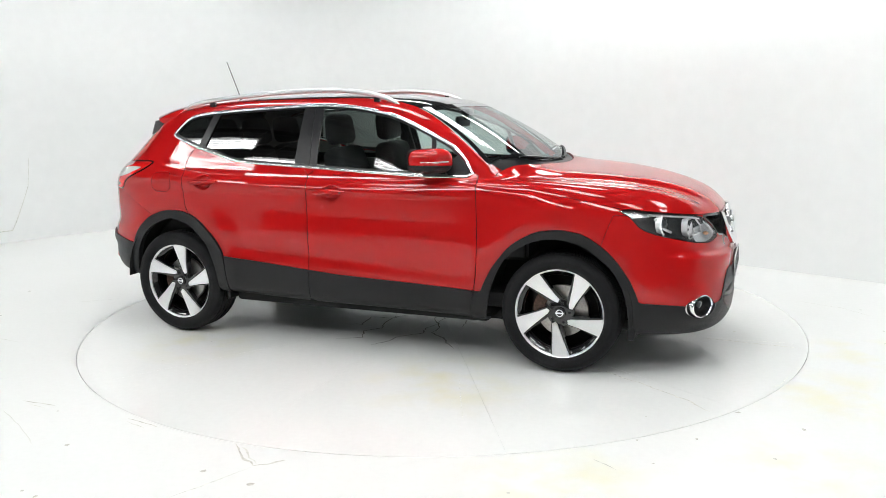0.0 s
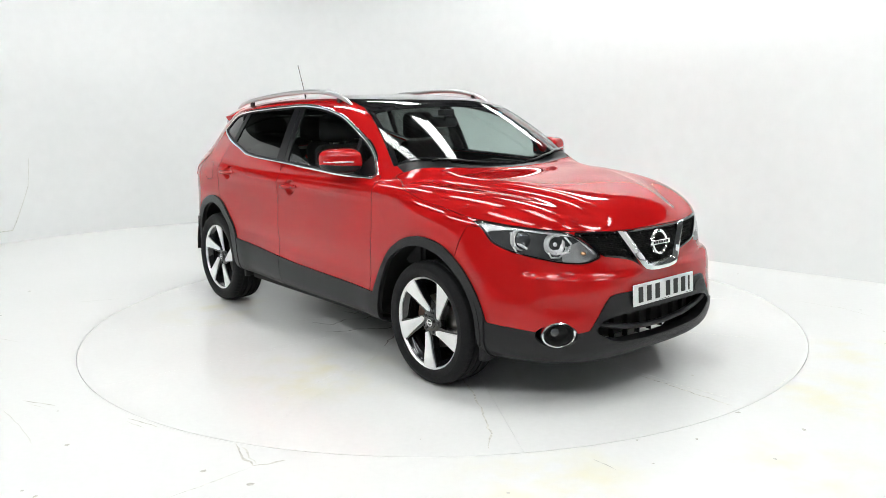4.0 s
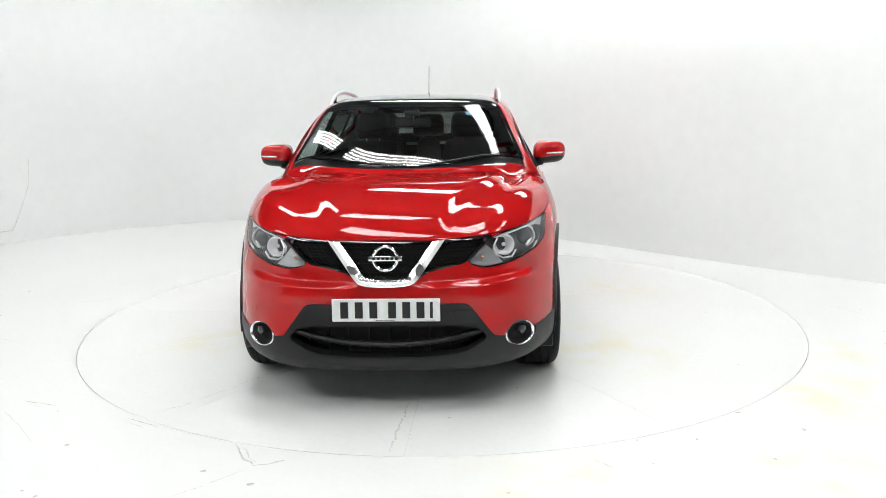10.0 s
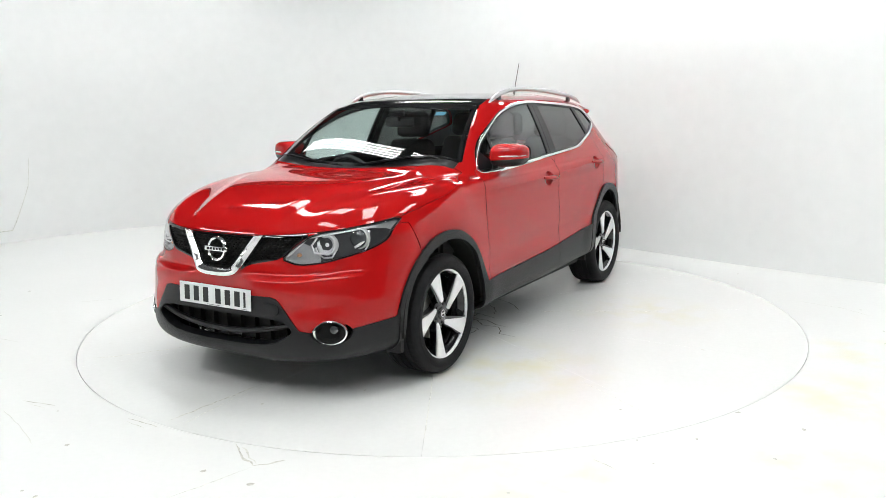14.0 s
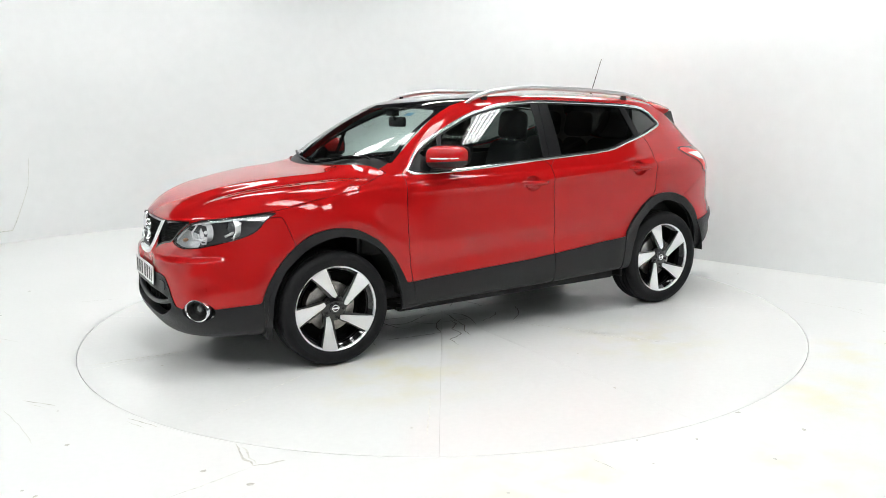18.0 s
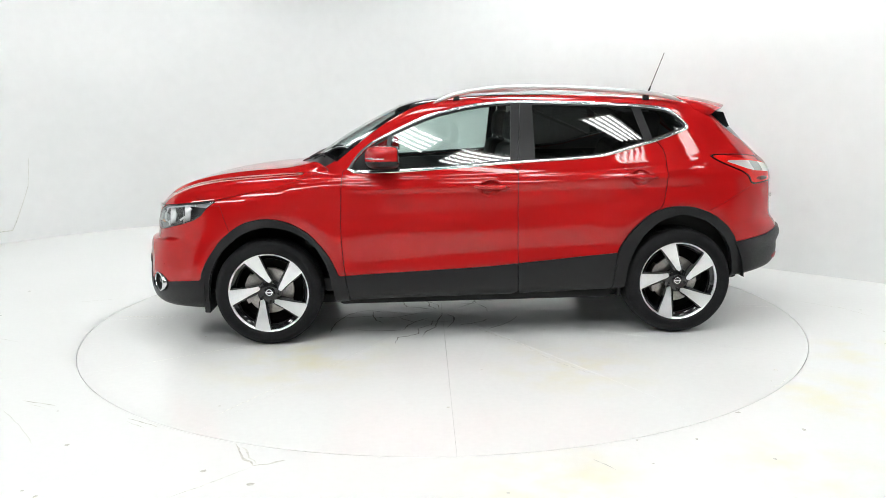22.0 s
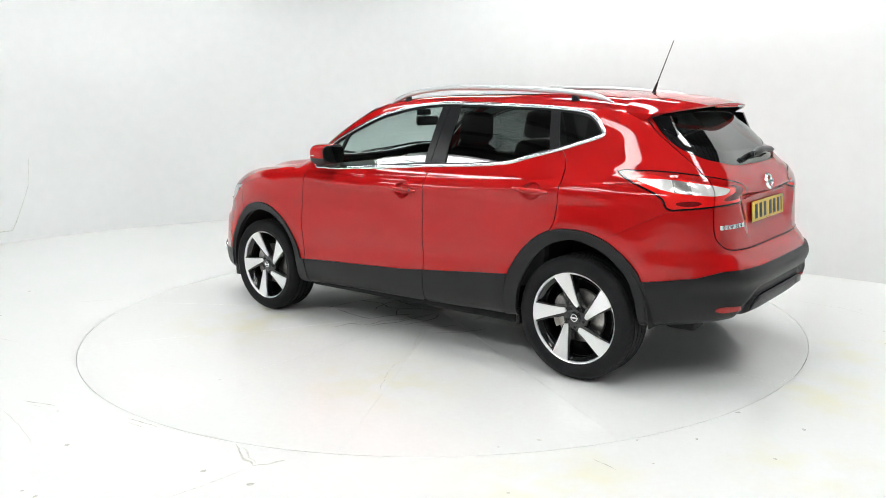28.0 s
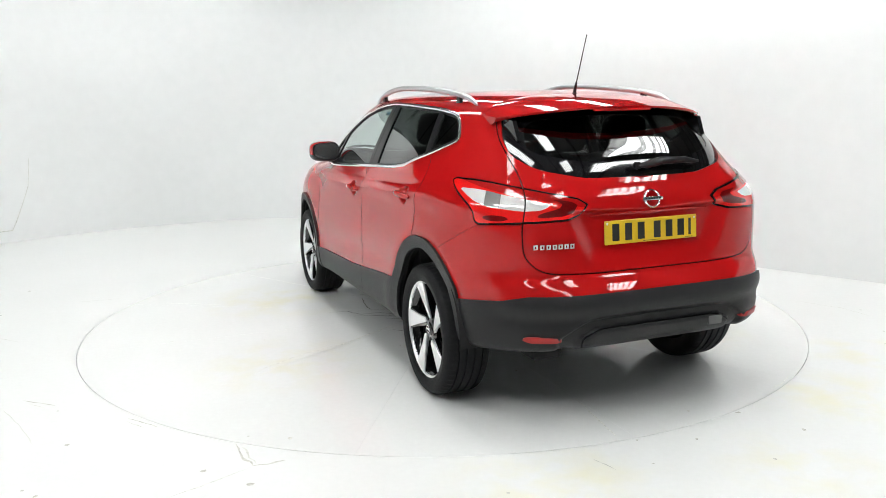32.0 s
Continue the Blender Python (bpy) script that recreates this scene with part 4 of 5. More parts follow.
def build_mirror(car, s):
    """Door mirror with red shell, black foot, glass and lamp strip."""
    def shaped(u, v, w):
        # u: out, v: forward, w: up, each from -1 to 1
        yo = .91 + u * .105
        fwd = .565 + v * (.105 - .02 * u) - .02 * u
        up = 1.188 + w * (.072 - .010 * u * (1 if w > 0 else 0)) + .006 * u
        return Vector((fwd, s * yo, up))

    def super_ball(bm, cut_low, cut_high, grow=1.0, back=None):
        n, m = 40, 28
        rows = []
        for i in range(m + 1):
            ph = -math.pi / 2 + math.pi * i / m
            row = []
            for k in range(n):
                th = 2 * math.pi * k / n
                def pw(c, e): return math.copysign(abs(c) ** e, c)
                a, b, c = pw(math.cos(ph), .55) * pw(math.cos(th), .6), pw(math.cos(ph), .55) * pw(math.sin(th), .6), pw(math.sin(ph), .75)
                b = max(b, -.80)
                row.append(shaped(a * grow, b * grow, min(max(c, cut_low), cut_high) * grow))
            rows.append([bm.verts.new(p) for p in row])
        for a, b in zip(rows, rows[1:]):
            for k in range(n):
                try:
                    bm.faces.new((a[k], a[(k + 1) % n], b[(k + 1) % n], b[k]))
                except ValueError:
                    pass
        bmesh.ops.remove_doubles(bm, verts=bm.verts, dist=.0004)

    bm = bmesh.new()
    super_ball(bm, -.36, 1)
    mir = part("door_mirror", bm, RED, car, "red door mirror shell with black foot", 50)
    bm = bmesh.new()
    super_ball(bm, -1, -.34, .992)
    part("mirror_cover", bm, PLASTIC, mir, "black lower mirror cover", 50)
    face = [(-.86, -.70), (.84, -.68), (.90, .60), (.55, .86), (-.80, .88)]
    bm = bmesh.new()
    slab(bm, rounded([(a * 1.08, b * 1.06) for a, b in face], 2), .006, lambda u, v, w: shaped(u, -.80, v) + Vector((-w + .002, 0, 0)))
    part("mirror_surround", bm, SATIN, mir, "black surround of the mirror glass")
    bm = bmesh.new()
    slab(bm, rounded([(a * .98, b * .96) for a, b in face], 2), .004, lambda u, v, w: shaped(u, -.80, v) + Vector((-w - .003, 0, 0)))
    part("mirror_glass", bm, mat_mirror, mir, "mirror glass")
    bm = bmesh.new()
    tube(bm, [shaped(-.25, .97, -.03) + Vector((.001, 0, 0)), shaped(.25, .985, -.06), shaped(.62, .93, -.09), shaped(.90, .62, -.10), shaped(1.0, .20, -.10)], [.004, .006, .006, .005, .003], 8, .9)
    part("indicator_strip", bm, LAMP_GREY, mir, "grey indicator lamp strip")
    bm = bmesh.new()
    slab(bm, [(.50, 1.085), (.655, 1.085), (.62, 1.125), (.535, 1.125)], .10, lambda u, v, w: Vector((u, s * (.765 + w), v + w * .25)))
    part("mirror_foot", bm, PLASTIC, mir, "black mirror foot")


mat_mirror = mat("mirror_glass", (.9, .9, .92), .01, 1.0)


def on_body(full, x, z, s):
    """Outer point of the body side at x and z, on side s."""
    v = full.v
    d = (v[:, 0] - x) ** 2 + (v[:, 2] - z) ** 2 + np.where(v[:, 1] * s > .4, 0, 9)
    k = int(np.argmin(d))
    return Vector(v[k, :3]), Vector(v[k, 3:])


def on_front(full, y, z, rear=False):
    v = full.v
    d = (v[:, 1] - y) ** 2 + (v[:, 2] - z) ** 2 + np.where((v[:, 0] < -1.3) if rear else (v[:, 0] > 1.3), 0, 9)
    k = int(np.argmin(d))
    return Vector(v[k, :3]), Vector(v[k, 3:])


def build_handles(S):
    for s in (1, -1):
        for key, x0, x1, z in (("front_door", .003, -.215, .995), ("rear_door", -.945, -1.165, 1.040)):
            door = S["doors"]["left" if s > 0 else "right", key]
            side = "left" if s > 0 else "right"
            bm = bmesh.new()
            pts = []
            for k in range(9):
                t = k / 8
                x = x0 + (x1 - x0) * t
                p, n = on_body(S["full"], x, z - .012 * t - .0 + .05, s)
                p2, _ = on_body(S["full"], x, z - .075, s)
                y = max(abs(p.y), abs(p2.y)) + .006 + .016 * math.sin(math.pi * min(1, max(0, (t - .02) / .96))) ** .5
                pts.append((x, s * y, z - .012 * t))
            tube(bm, pts, [.008, .013, .0155, .0165, .017, .017, .0165, .014, .009], 12, .95)
            h = part("door_handle", bm, RED, door, "red pull door handle over a round hollow")
            if key == "front_door":
                bm = bmesh.new()
                p = Vector(pts[6])
                bmesh.ops.create_cone(bm, cap_ends=True, segments=14, radius1=.006, radius2=.006, depth=.004, matrix=Matrix.Translation((x0 - .02 if s < 0 else x1 + .02, p.y + s * .0155, pts[1][2] - .002)) @ Matrix.Rotation(radians(90), 4, "X"))
                part("key_button", bm, SATIN, h)


def build_rails(car):
    for s in (1, -1):
        line_pts = [(.245, .592, 1.508), (.18, .592, 1.541), (.08, .591, 1.572), (-.08, .588, 1.597), (-.30, .585, 1.608), (-.70, .585, 1.595), (-1.0, .587, 1.573), (-1.18, .589, 1.555), (-1.32, .592, 1.529), (-1.40, .594, 1.500)]
        c = bent(line_pts, 6)
        bm = bmesh.new()
        m = len(c)
        tube(bm, [(x, s * y, z) for x, y, z in c], [.005 + .0105 * min(1, 8 * min(k, m - 1 - k) / m) for k in range(m)], 12, 1.0)
        r = part("roof_rail", bm, ALU, car, "raised silver roof rail")
        for xs in (.09, -1.16):
            bm = bmesh.new()
            z = 1.566 if xs > 0 else 1.557
            slab(bm, [(-.022, -.045), (.022, -.045), (.016, .005), (-.016, .005)], .020, lambda u, v, w: Vector((xs + u, s * (.576 + w), z + v)))
            part("rail_foot", bm, SATIN, r, "rail foot")


def build_spoiler(S):
    gate = S["tailgate"]
    full = S["full"]
    n, m = 48, 12
    bm = bmesh.new()
    grid = {}
    for side in (0, 1):
        for i in range(n + 1):
            y = -.60 + 1.2 * i / n
            e = abs(y) / .60
            x_end = -1.815 + .19 * e ** 3
            z_end = 1.486 - .042 * e ** 2 - .006 * e ** 6
            x_start = -1.38 - .10 * e ** 2
            for k in range(m + 1):
                t = k / m
                x = x_start + (x_end - x_start) * t
                if side == 0:
                    p, _ = on_roof(full, x_start, y)
                    z0 = p.z + .004
                    z = z0 + (z_end - z0) * (t ** 1.25) + .010 * math.sin(math.pi * t) * (1 - e ** 4)
                else:
                    z = grid[0, i, k].co.z - (.010 + .030 * (1 - t) ** .5 * min(1, t * 6)) - .012 * math.sin(math.pi * t)
                    x += .006
                grid[side, i, k] = bm.verts.new((x, y, z))
    for side in (0, 1):
        for i in range(n):
            for k in range(m):
                fc = bm.faces.new((grid[side, i, k], grid[side, i + 1, k], grid[side, i + 1, k + 1], grid[side, i, k + 1]))
                fc.material_index = 1 if side and k < m - 1 else 0
    for i in range(n):
        bm.faces.new((grid[0, i, m], grid[0, i + 1, m], grid[1, i + 1, m], grid[1, i, m]))
        bm.faces.new((grid[0, i, 0], grid[0, i + 1, 0], grid[1, i + 1, 0], grid[1, i, 0]))
    for i in (0, n):
        for k in range(m):
            bm.faces.new((grid[0, i, k], grid[0, i, k + 1], grid[1, i, k + 1], grid[1, i, k]))
    sp = part("roof_spoiler", bm, [RED, GLOSS], gate, "red roof spoiler over the rear window", 35)
    bm = bmesh.new()
    tube(bm, [(-1.795 + .0 * k, -.16 + .32 * k / 8, 1.470) for k in range(9)], .008, 8)
    part("brake_light", bm, TAIL_RED, sp, "red high brake light")
    for s in (1, -1):
        bm = bmesh.new()
        slab(bm, [(-1.54, 1.425), (-1.60, 1.435), (-1.70, 1.425), (-1.745, 1.33), (-1.70, 1.33), (-1.62, 1.385)], .022, lambda u, v, w: Vector((u - .0, s * (.545 + w - (u + 1.54) * -.10), v)))
        part("spoiler_fin", bm, GLOSS, sp, "gloss black fin beside the rear window")


def on_roof(full, x, y):
    v = full.v
    d = (v[:, 0] - x) ** 2 + (v[:, 1] - y) ** 2 + np.where(v[:, 2] > 1.3, 0, 9)
    k = int(np.argmin(d))
    return Vector(v[k, :3]), Vector(v[k, 3:])


def build_antenna(car):
    bm = bmesh.new()
    tube(bm, [(-1.355, 0, 1.535), (-1.352, 0, 1.556)], [.030, .012], 14, 1.0)
    tube(bm, [(-1.350, 0, 1.552), (-1.362, 0, 1.585), (-1.372, 0, 1.610)], [.010, .008, .0055], 10)
    a = part("antenna", bm, SATIN, car, "thin black roof antenna mast on a rubber foot")
    bm = bmesh.new()
    tube(bm, [(-1.372, 0, 1.610), (-1.466, 0, 1.848)], [.0032, .0024], 8)
    part("mast", bm, SATIN, a)


def build_headlamps(car, S):
    for s, half in ((1, Sheet.left), (-1, Sheet.right)):
        sh = half(S["lamps"])
        lens = panel("headlamp", sh, LENS, car, "clear swept-back headlamp", off=-.001, rim=.004)
        panel("housing", ring_sheet(sh, in_headlamp(), -.005, .01), SATIN, lens, "black headlamp edge", off=-.004, rim=.05)
        # bowl behind the lens
        bowl = Sheet(sh.v.copy(), sh.f)
        d = in_headlamp()(bowl.v[:, 0], bowl.v[:, 1], bowl.v[:, 2])
        depth = .055 * np.clip(-d / .05, 0, 1) ** .6
        v = bowl.v
        v[:, :3] -= v[:, 3:] * depth[:, None] + np.array([.01, 0, 0])
        inner, rest = bowl.split(lambda x, y, z: np.abs(y) - .505 + .9 * (z - .80))
        panel("bezel", inner, LAMP_GREY, lens, "pale grey indicator bowl", rim=0)
        tip, rest = rest.split(lambda x, y, z: .888 - z + .25 * (.70 - np.abs(y)))
        panel("bezel", rest, LAMP_DARK, lens, "black lamp bezel", rim=0)
        panel("reflector", tip, LAMP_CHROME, lens, "bright lamp reflector", rim=0)
        # projector and reflector pots
        for px, py, pz, r, m in ((1.868, .709, .850, .047, BULB), (1.992, .592, .828, .043, LAMP_CHROME)):
            p, n = on_front(S["full"], s * py, pz)
            c = p - n * .045
            look_out = (n * .4 + Vector((1, 0, 0))).normalized()
            q = look_out.to_track_quat("Z", "Y").to_matrix().to_4x4()
            bm = bmesh.new()
            if m is BULB:
                bmesh.ops.create_uvsphere(bm, u_segments=28, v_segments=16, radius=r, matrix=Matrix.Translation(c) @ q @ Matrix.Diagonal((1, 1, .55, 1)))
                part("projector_lens", bm, m, lens, "round projector lens")
            else:
                lathe(bm, [(.006, -.035), (.026, -.022), (.047, .012), (.052, .012)], 8, "z")
                bmesh.ops.transform(bm, matrix=Matrix.Translation(c) @ q, verts=bm.verts)
                part("reflector_bowl", bm, m, lens, "faceted reflector bowl")
                bm = bmesh.new()
                bmesh.ops.create_uvsphere(bm, u_segments=12, v_segments=8, radius=.011, matrix=Matrix.Translation(c))
                part("bulb", bm, LAMP_CHROME, lens)
            bm = bmesh.new()
            lathe(bm, [(r + .001, -.01), (r + .003, .012), (r + .009, .013), (r + .012, .002), (r + .012, -.02)], 36, "z")
            bmesh.ops.transform(bm, matrix=Matrix.Translation(c) @ q, verts=bm.verts)
            part("lamp_ring", bm, LAMP_CHROME, lens, "chrome ring")
            # bright running lamp that cups the pot from below
            arc = [(-1.15, -.45), (-.75, -1.02), (.15, -1.12), (.80, -.80), (1.10, -.25)]
            bm = bmesh.new()
            tube(bm, [Matrix.Translation(c) @ q @ Vector((-s * a * (r + .014) * .9, b * (r + .016), .018)) for a, b in arc], .0048, 8)
            part("light_guide", bm, LAMP_CHROME, lens, "bright running lamp guide")
        for path, rad in ((((.745, .910), (.70, .900), (.62, .886), (.55, .873), (.48, .862)), .008), (((.735, .885), (.735, .848), (.722, .820), (.700, .803)), .007), (((.545, .860), (.530, .820), (.545, .785), (.60, .775)), .006)):
            pts = []
            for gy, gz in path:
                p, n = on_front(S["full"], s * gy, gz)
                pts.append(p - n * .020)
            bm = bmesh.new()
            tube(bm, pts, rad, 8)
            part("lamp_trim", bm, LAMP_CHROME, lens, "bright trim strip of the lamp")
        p, n = on_front(S["full"], s * .475, .770)
        bm = bmesh.new()
        bmesh.ops.create_uvsphere(bm, u_segments=14, v_segments=10, radius=.010, matrix=Matrix.Translation(p - n * .030) @ Matrix.Diagonal((1.6, 1, 1, 1)))
        part("indicator_bulb", bm, AMBER, lens, "amber indicator bulb")
        bar = []
        for gy, gz in ((.50, .865), (.455, .815), (.42, .770)):
            p, n = on_front(S["full"], s * gy, gz)
            bar.append(p - n * .016)
        bm = bmesh.new()
        tube(bm, bar, .009, 8)
        part("inner_bar", bm, LAMP_GREY, lens, "grey inner bar of the lamp")


def build_tails(car, S):
    for half in (Sheet.left, Sheet.right):
        sh = half(S["tails"])
        on_gate, on_wing = sh.split(in_rear(TAILGATE, 2), .006)
        for host, piece in ((car, on_wing), (S["tailgate"], on_gate)):
            clear, rest = piece.split(in_tail(TAIL_CLEAR, -.006))
            deep, rest = rest.split(in_tail(TAIL_DARK))
            if host is car:
                oval, rest = rest.split(lambda x, y, z: np.hypot((rear_angle(x, y) - 39.5) * .0175 / .055, (z - .997) / .013) * .013 - .013)
            rim_sheet, rest = rest.split(lambda x, y, z: -.0075 - in_tail(TAIL)(x, y, z))
            upper, rest = rest.split(lambda x, y, z: 1.062 + .0035 * (rear_angle(x, y) - 26) - z)
            lamp = panel("tail_lamp", rest, TAIL_RED, host, "red and clear wrap-round tail lamp", off=.004, rim=.012)
            if host is car:
                panel("lamp_oval", oval, TAIL_DEEP, lamp, "dark oval in the red lens", off=.004, rim=.012)
            panel("upper_lens", upper, TAIL_MID, lamp, "dark red upper band of the lamp", off=.004, rim=.012)
            panel("lamp_edge", rim_sheet, GLOSS, lamp, "dark lamp edge", off=.003, rim=.012)
            if len(clear.f):
                ribbed, clear = clear.split(lambda x, y, z: np.abs(rear_angle(x, y) - 40.5) * .0175 - .035, .002)
                panel("clear_lens", clear, TAIL_WHITE, lamp, "clear wedge of the lamp", off=.0045, rim=.012)
                if len(ribbed.f):
                    panel("reverse_lens", ribbed, TAIL_RIB, lamp, "ribbed clear reversing lens", off=.004, rim=.012)
            if len(deep.f):
                panel("deep_lens", deep, TAIL_DEEP, lamp, "dark red inner lens", off=.004, rim=.012)


def build_grille(car, S):
    panel("grille_back", S["grille"], DARK, car, "black hollow behind the grille", off=-.050, rim=0)
    gr = panel("grille_frame", ring_sheet(S["grille"], in_front(GRILLE), -.010, .005), GLOSS, car, "gloss black upper grille with honeycomb", off=.0, rim=.045)
    # honeycomb of slanted cells
    dist = in_front(GRILLE)
    mesh_cells = []
    rows = int(.24 / .0150)
    for r in range(rows):
        for c in range(-22, 23):
            y, z = c * .026 + (.013 if r % 2 else 0), .655 + r * .0150
            mesh_cells.append((y, z))
    bm = bmesh.new()
    for y, z in mesh_cells:
        d = float(dist(np.array([2.1]), np.array([y]), np.array([z]))[0])
        if d > -.010:
            continue
        p, n = on_front(S["full"], y, z)
        ring_o = [(0, .0100), (-.013, .0050), (-.013, -.0050), (0, -.0100), (.013, -.0050), (.013, .0050)]
        o = [bm.verts.new(p + Vector((-.016, a, b))) for a, b in ring_o]
        i = [bm.verts.new(p + Vector((-.016, a * .80, b * .78))) for a, b in ring_o]
        q = [bm.verts.new(p + Vector((-.034, a * .80, b * .78))) for a, b in ring_o]
        for k in range(6):
            j = (k + 1) % 6
            bm.faces.new((o[k], o[j], i[j], i[k]))
            bm.faces.new((i[k], i[j], q[j], q[k]))
    part("honeycomb", bm, DARK, gr, "black honeycomb mesh", 20)
    # chrome V
    bm = bmesh.new()
    def vplace(u, v, w):
        return Vector((float(line(v, [(.64, 2.192), (.66, 2.188), (.74, 2.162), (.87, 2.132)])) - .25 * u * u + .010 - w, u, v))

    def strip(path_o, path_i, lift, depth):
        a = [bm.verts.new(vplace(u, v, -lift)) for u, v in path_o]
        b = [bm.verts.new(vplace(u, v, -lift * .6)) for u, v in path_i]
        mid = [bm.verts.new((vplace((u + p) / 2, (v + q) / 2, -lift - .010))) for (u, v), (p, q) in zip(path_o, path_i)]
        c = [bm.verts.new(vplace(u, v, depth)) for u, v in path_o]
        d = [bm.verts.new(vplace(u, v, depth)) for u, v in path_i]
        for k in range(len(a) - 1):
            bm.faces.new((a[k], a[k + 1], mid[k + 1], mid[k]))
            bm.faces.new((mid[k], mid[k + 1], b[k + 1], b[k]))
            bm.faces.new((c[k], c[k + 1], a[k + 1], a[k]))
            bm.faces.new((b[k], b[k + 1], d[k + 1], d[k]))
        for k in (0, -1):
            bm.faces.new((a[k], mid[k], b[k], d[k], c[k]))

    op = bent([(-.285, .870), (-.215, .770), (-.152, .685), (-.120, .662), (-.06, .653), (0, .652), (.06, .653), (.120, .662), (.152, .685), (.215, .770), (.285, .870)], 5)
    ip = bent([(-.225, .860), (-.165, .780), (-.112, .708), (-.092, .697), (-.05, .692), (0, .691), (.05, .692), (.092, .697), (.112, .708), (.165, .780), (.225, .860)], 5)
    strip(op, ip, .008, .03)
    part("chrome_v", bm, CHROME, gr, "polished chrome V bar", 50)
    badge(gr, Vector((2.178, 0, .787)), (1, 0, .12), .066)


def badge(parent, at, facing, r):
    """Chrome ring crossed by a bar with its plain raised marks."""
    q = Vector(facing).normalized().to_track_quat("Z", "Y").to_matrix().to_4x4()
    m = Matrix.Translation(at) @ q
    bm = bmesh.new()
    lathe(bm, [(r * .74, -.006), (r * .76, .003), (r * .87, .009), (r * .97, .004), (r, -.006)], 48, "z")
    bmesh.ops.transform(bm, matrix=m, verts=bm.verts)
    b = part("badge", bm, CHROME, parent, "chrome ring badge with a cross bar")
    bm = bmesh.new()
    box(bm, -r * 1.22, r * 1.22, -r * .19, r * .19, -.004, .010, .004)
    bmesh.ops.transform(bm, matrix=m, verts=bm.verts)
    part("badge_bar", bm, CHROME, b)
    bm = bmesh.new()
    for k in range(6):
        x = (k - 2.5) * r * .33
        box(bm, x - r * .10, x + r * .10, -r * .10, r * .10, .009, .0112)
    bmesh.ops.transform(bm, matrix=m, verts=bm.verts)
    part("badge_mark", bm, SATIN, b)


def build_low_front(car, S):
    low = S["lower"]
    panel("intake_back", S["intake"], DARK, low, "black hollow behind the lower intake", off=-.10, rim=0)
    panel("intake_lip", ring_sheet(S["intake"], in_front(INTAKE), -.007, .004), SATIN, low, "intake lip", off=.004, rim=.05)
    for z0, zb, half_w, deep in ((.420, .365, .475, .022),):
        bm = bmesh.new()
        pts = []
        for k in range(25):
            y = -half_w + 2 * half_w * k / 24
            p, n = on_front(S["full"], y, z0)
            pts.append((p.x - deep, y, zb + (z0 + .012 - zb) * (y / half_w) ** 2))
        tube(bm, pts, .017, 10, .85)
        part("intake_bar", bm, SATIN, low, "black cross bar of the lower intake")
    for k in range(9):
        y = (k - 4) * .10
        p, n = on_front(S["full"], y, .40)
        bm = bmesh.new()
        box(bm, p.x - .098, p.x - .070, y - .004, y + .004, .31, .46)
        part("intake_rib", bm, DARK, low)
    bm = bmesh.new()
    slab(bm, rounded(TOW, 2), .004, lambda u, v, w: Vector((on_front(S["full"], u, v)[0].x + .008 + w, u, v)))
    part("tow_cover", bm, PLASTIC, low, "square tow eye cover")
    for s in (1, -1):
        p, n = on_front(S["full"], s * .646, .387)
        q = (n + Vector((.25, 0, 0))).normalized().to_track_quat("Z", "Y").to_matrix().to_4x4()
        m = Matrix.Translation(p - n * .007) @ q @ Matrix.Diagonal((1.33, .95, 1, 1))
        bm = bmesh.new()
        lathe(bm, [(.054, -.03), (.0555, .004), (.060, .010), (.066, .007), (.069, -.006), (.069, -.03)], 48, "z")
        bmesh.ops.transform(bm, matrix=m, verts=bm.verts)
        f = part("fog_lamp", bm, CHROME, low, "round fog lamp in a chrome ring")
        bm = bmesh.new()
        lathe(bm, [(.0545, .003), (.050, -.012), (.040, -.028), (.001, -.032)], 40, "z")
        bmesh.ops.transform(bm, matrix=m, verts=bm.verts)
        part("fog_hollow", bm, DARK, f, "black hollow of the fog lamp")
        bm = bmesh.new()
        lathe(bm, [(.022, -.010), (.020, .000), (.012, .004), (.001, .005)], 28, "z")
        bmesh.ops.transform(bm, matrix=Matrix.Translation(p - n * .014 + Vector((-.006, s * .022, .014))) @ q, verts=bm.verts)
        part("fog_lens", bm, BULB, f, "small glass lens")
        # parking sensors
        for y, z in ((.687, .510),):
            p2, n2 = on_front(S["full"], s * y, z)
            bm = bmesh.new()
            lathe(bm, [(.011, -.002), (.011, .0015), (.008, .002), (.001, .002)], 20, "z")
            bmesh.ops.transform(bm, matrix=Matrix.Translation(p2) @ n2.to_track_quat("Z", "Y").to_matrix().to_4x4(), verts=bm.verts)
            part("parking_sensor", bm, RED, car, "small round parking sensor")


BARS = ((-.200, .050), (-.130, .050), (-.060, .050), (.030, .050), (.098, .050), (.166, .050), (.218, .026))


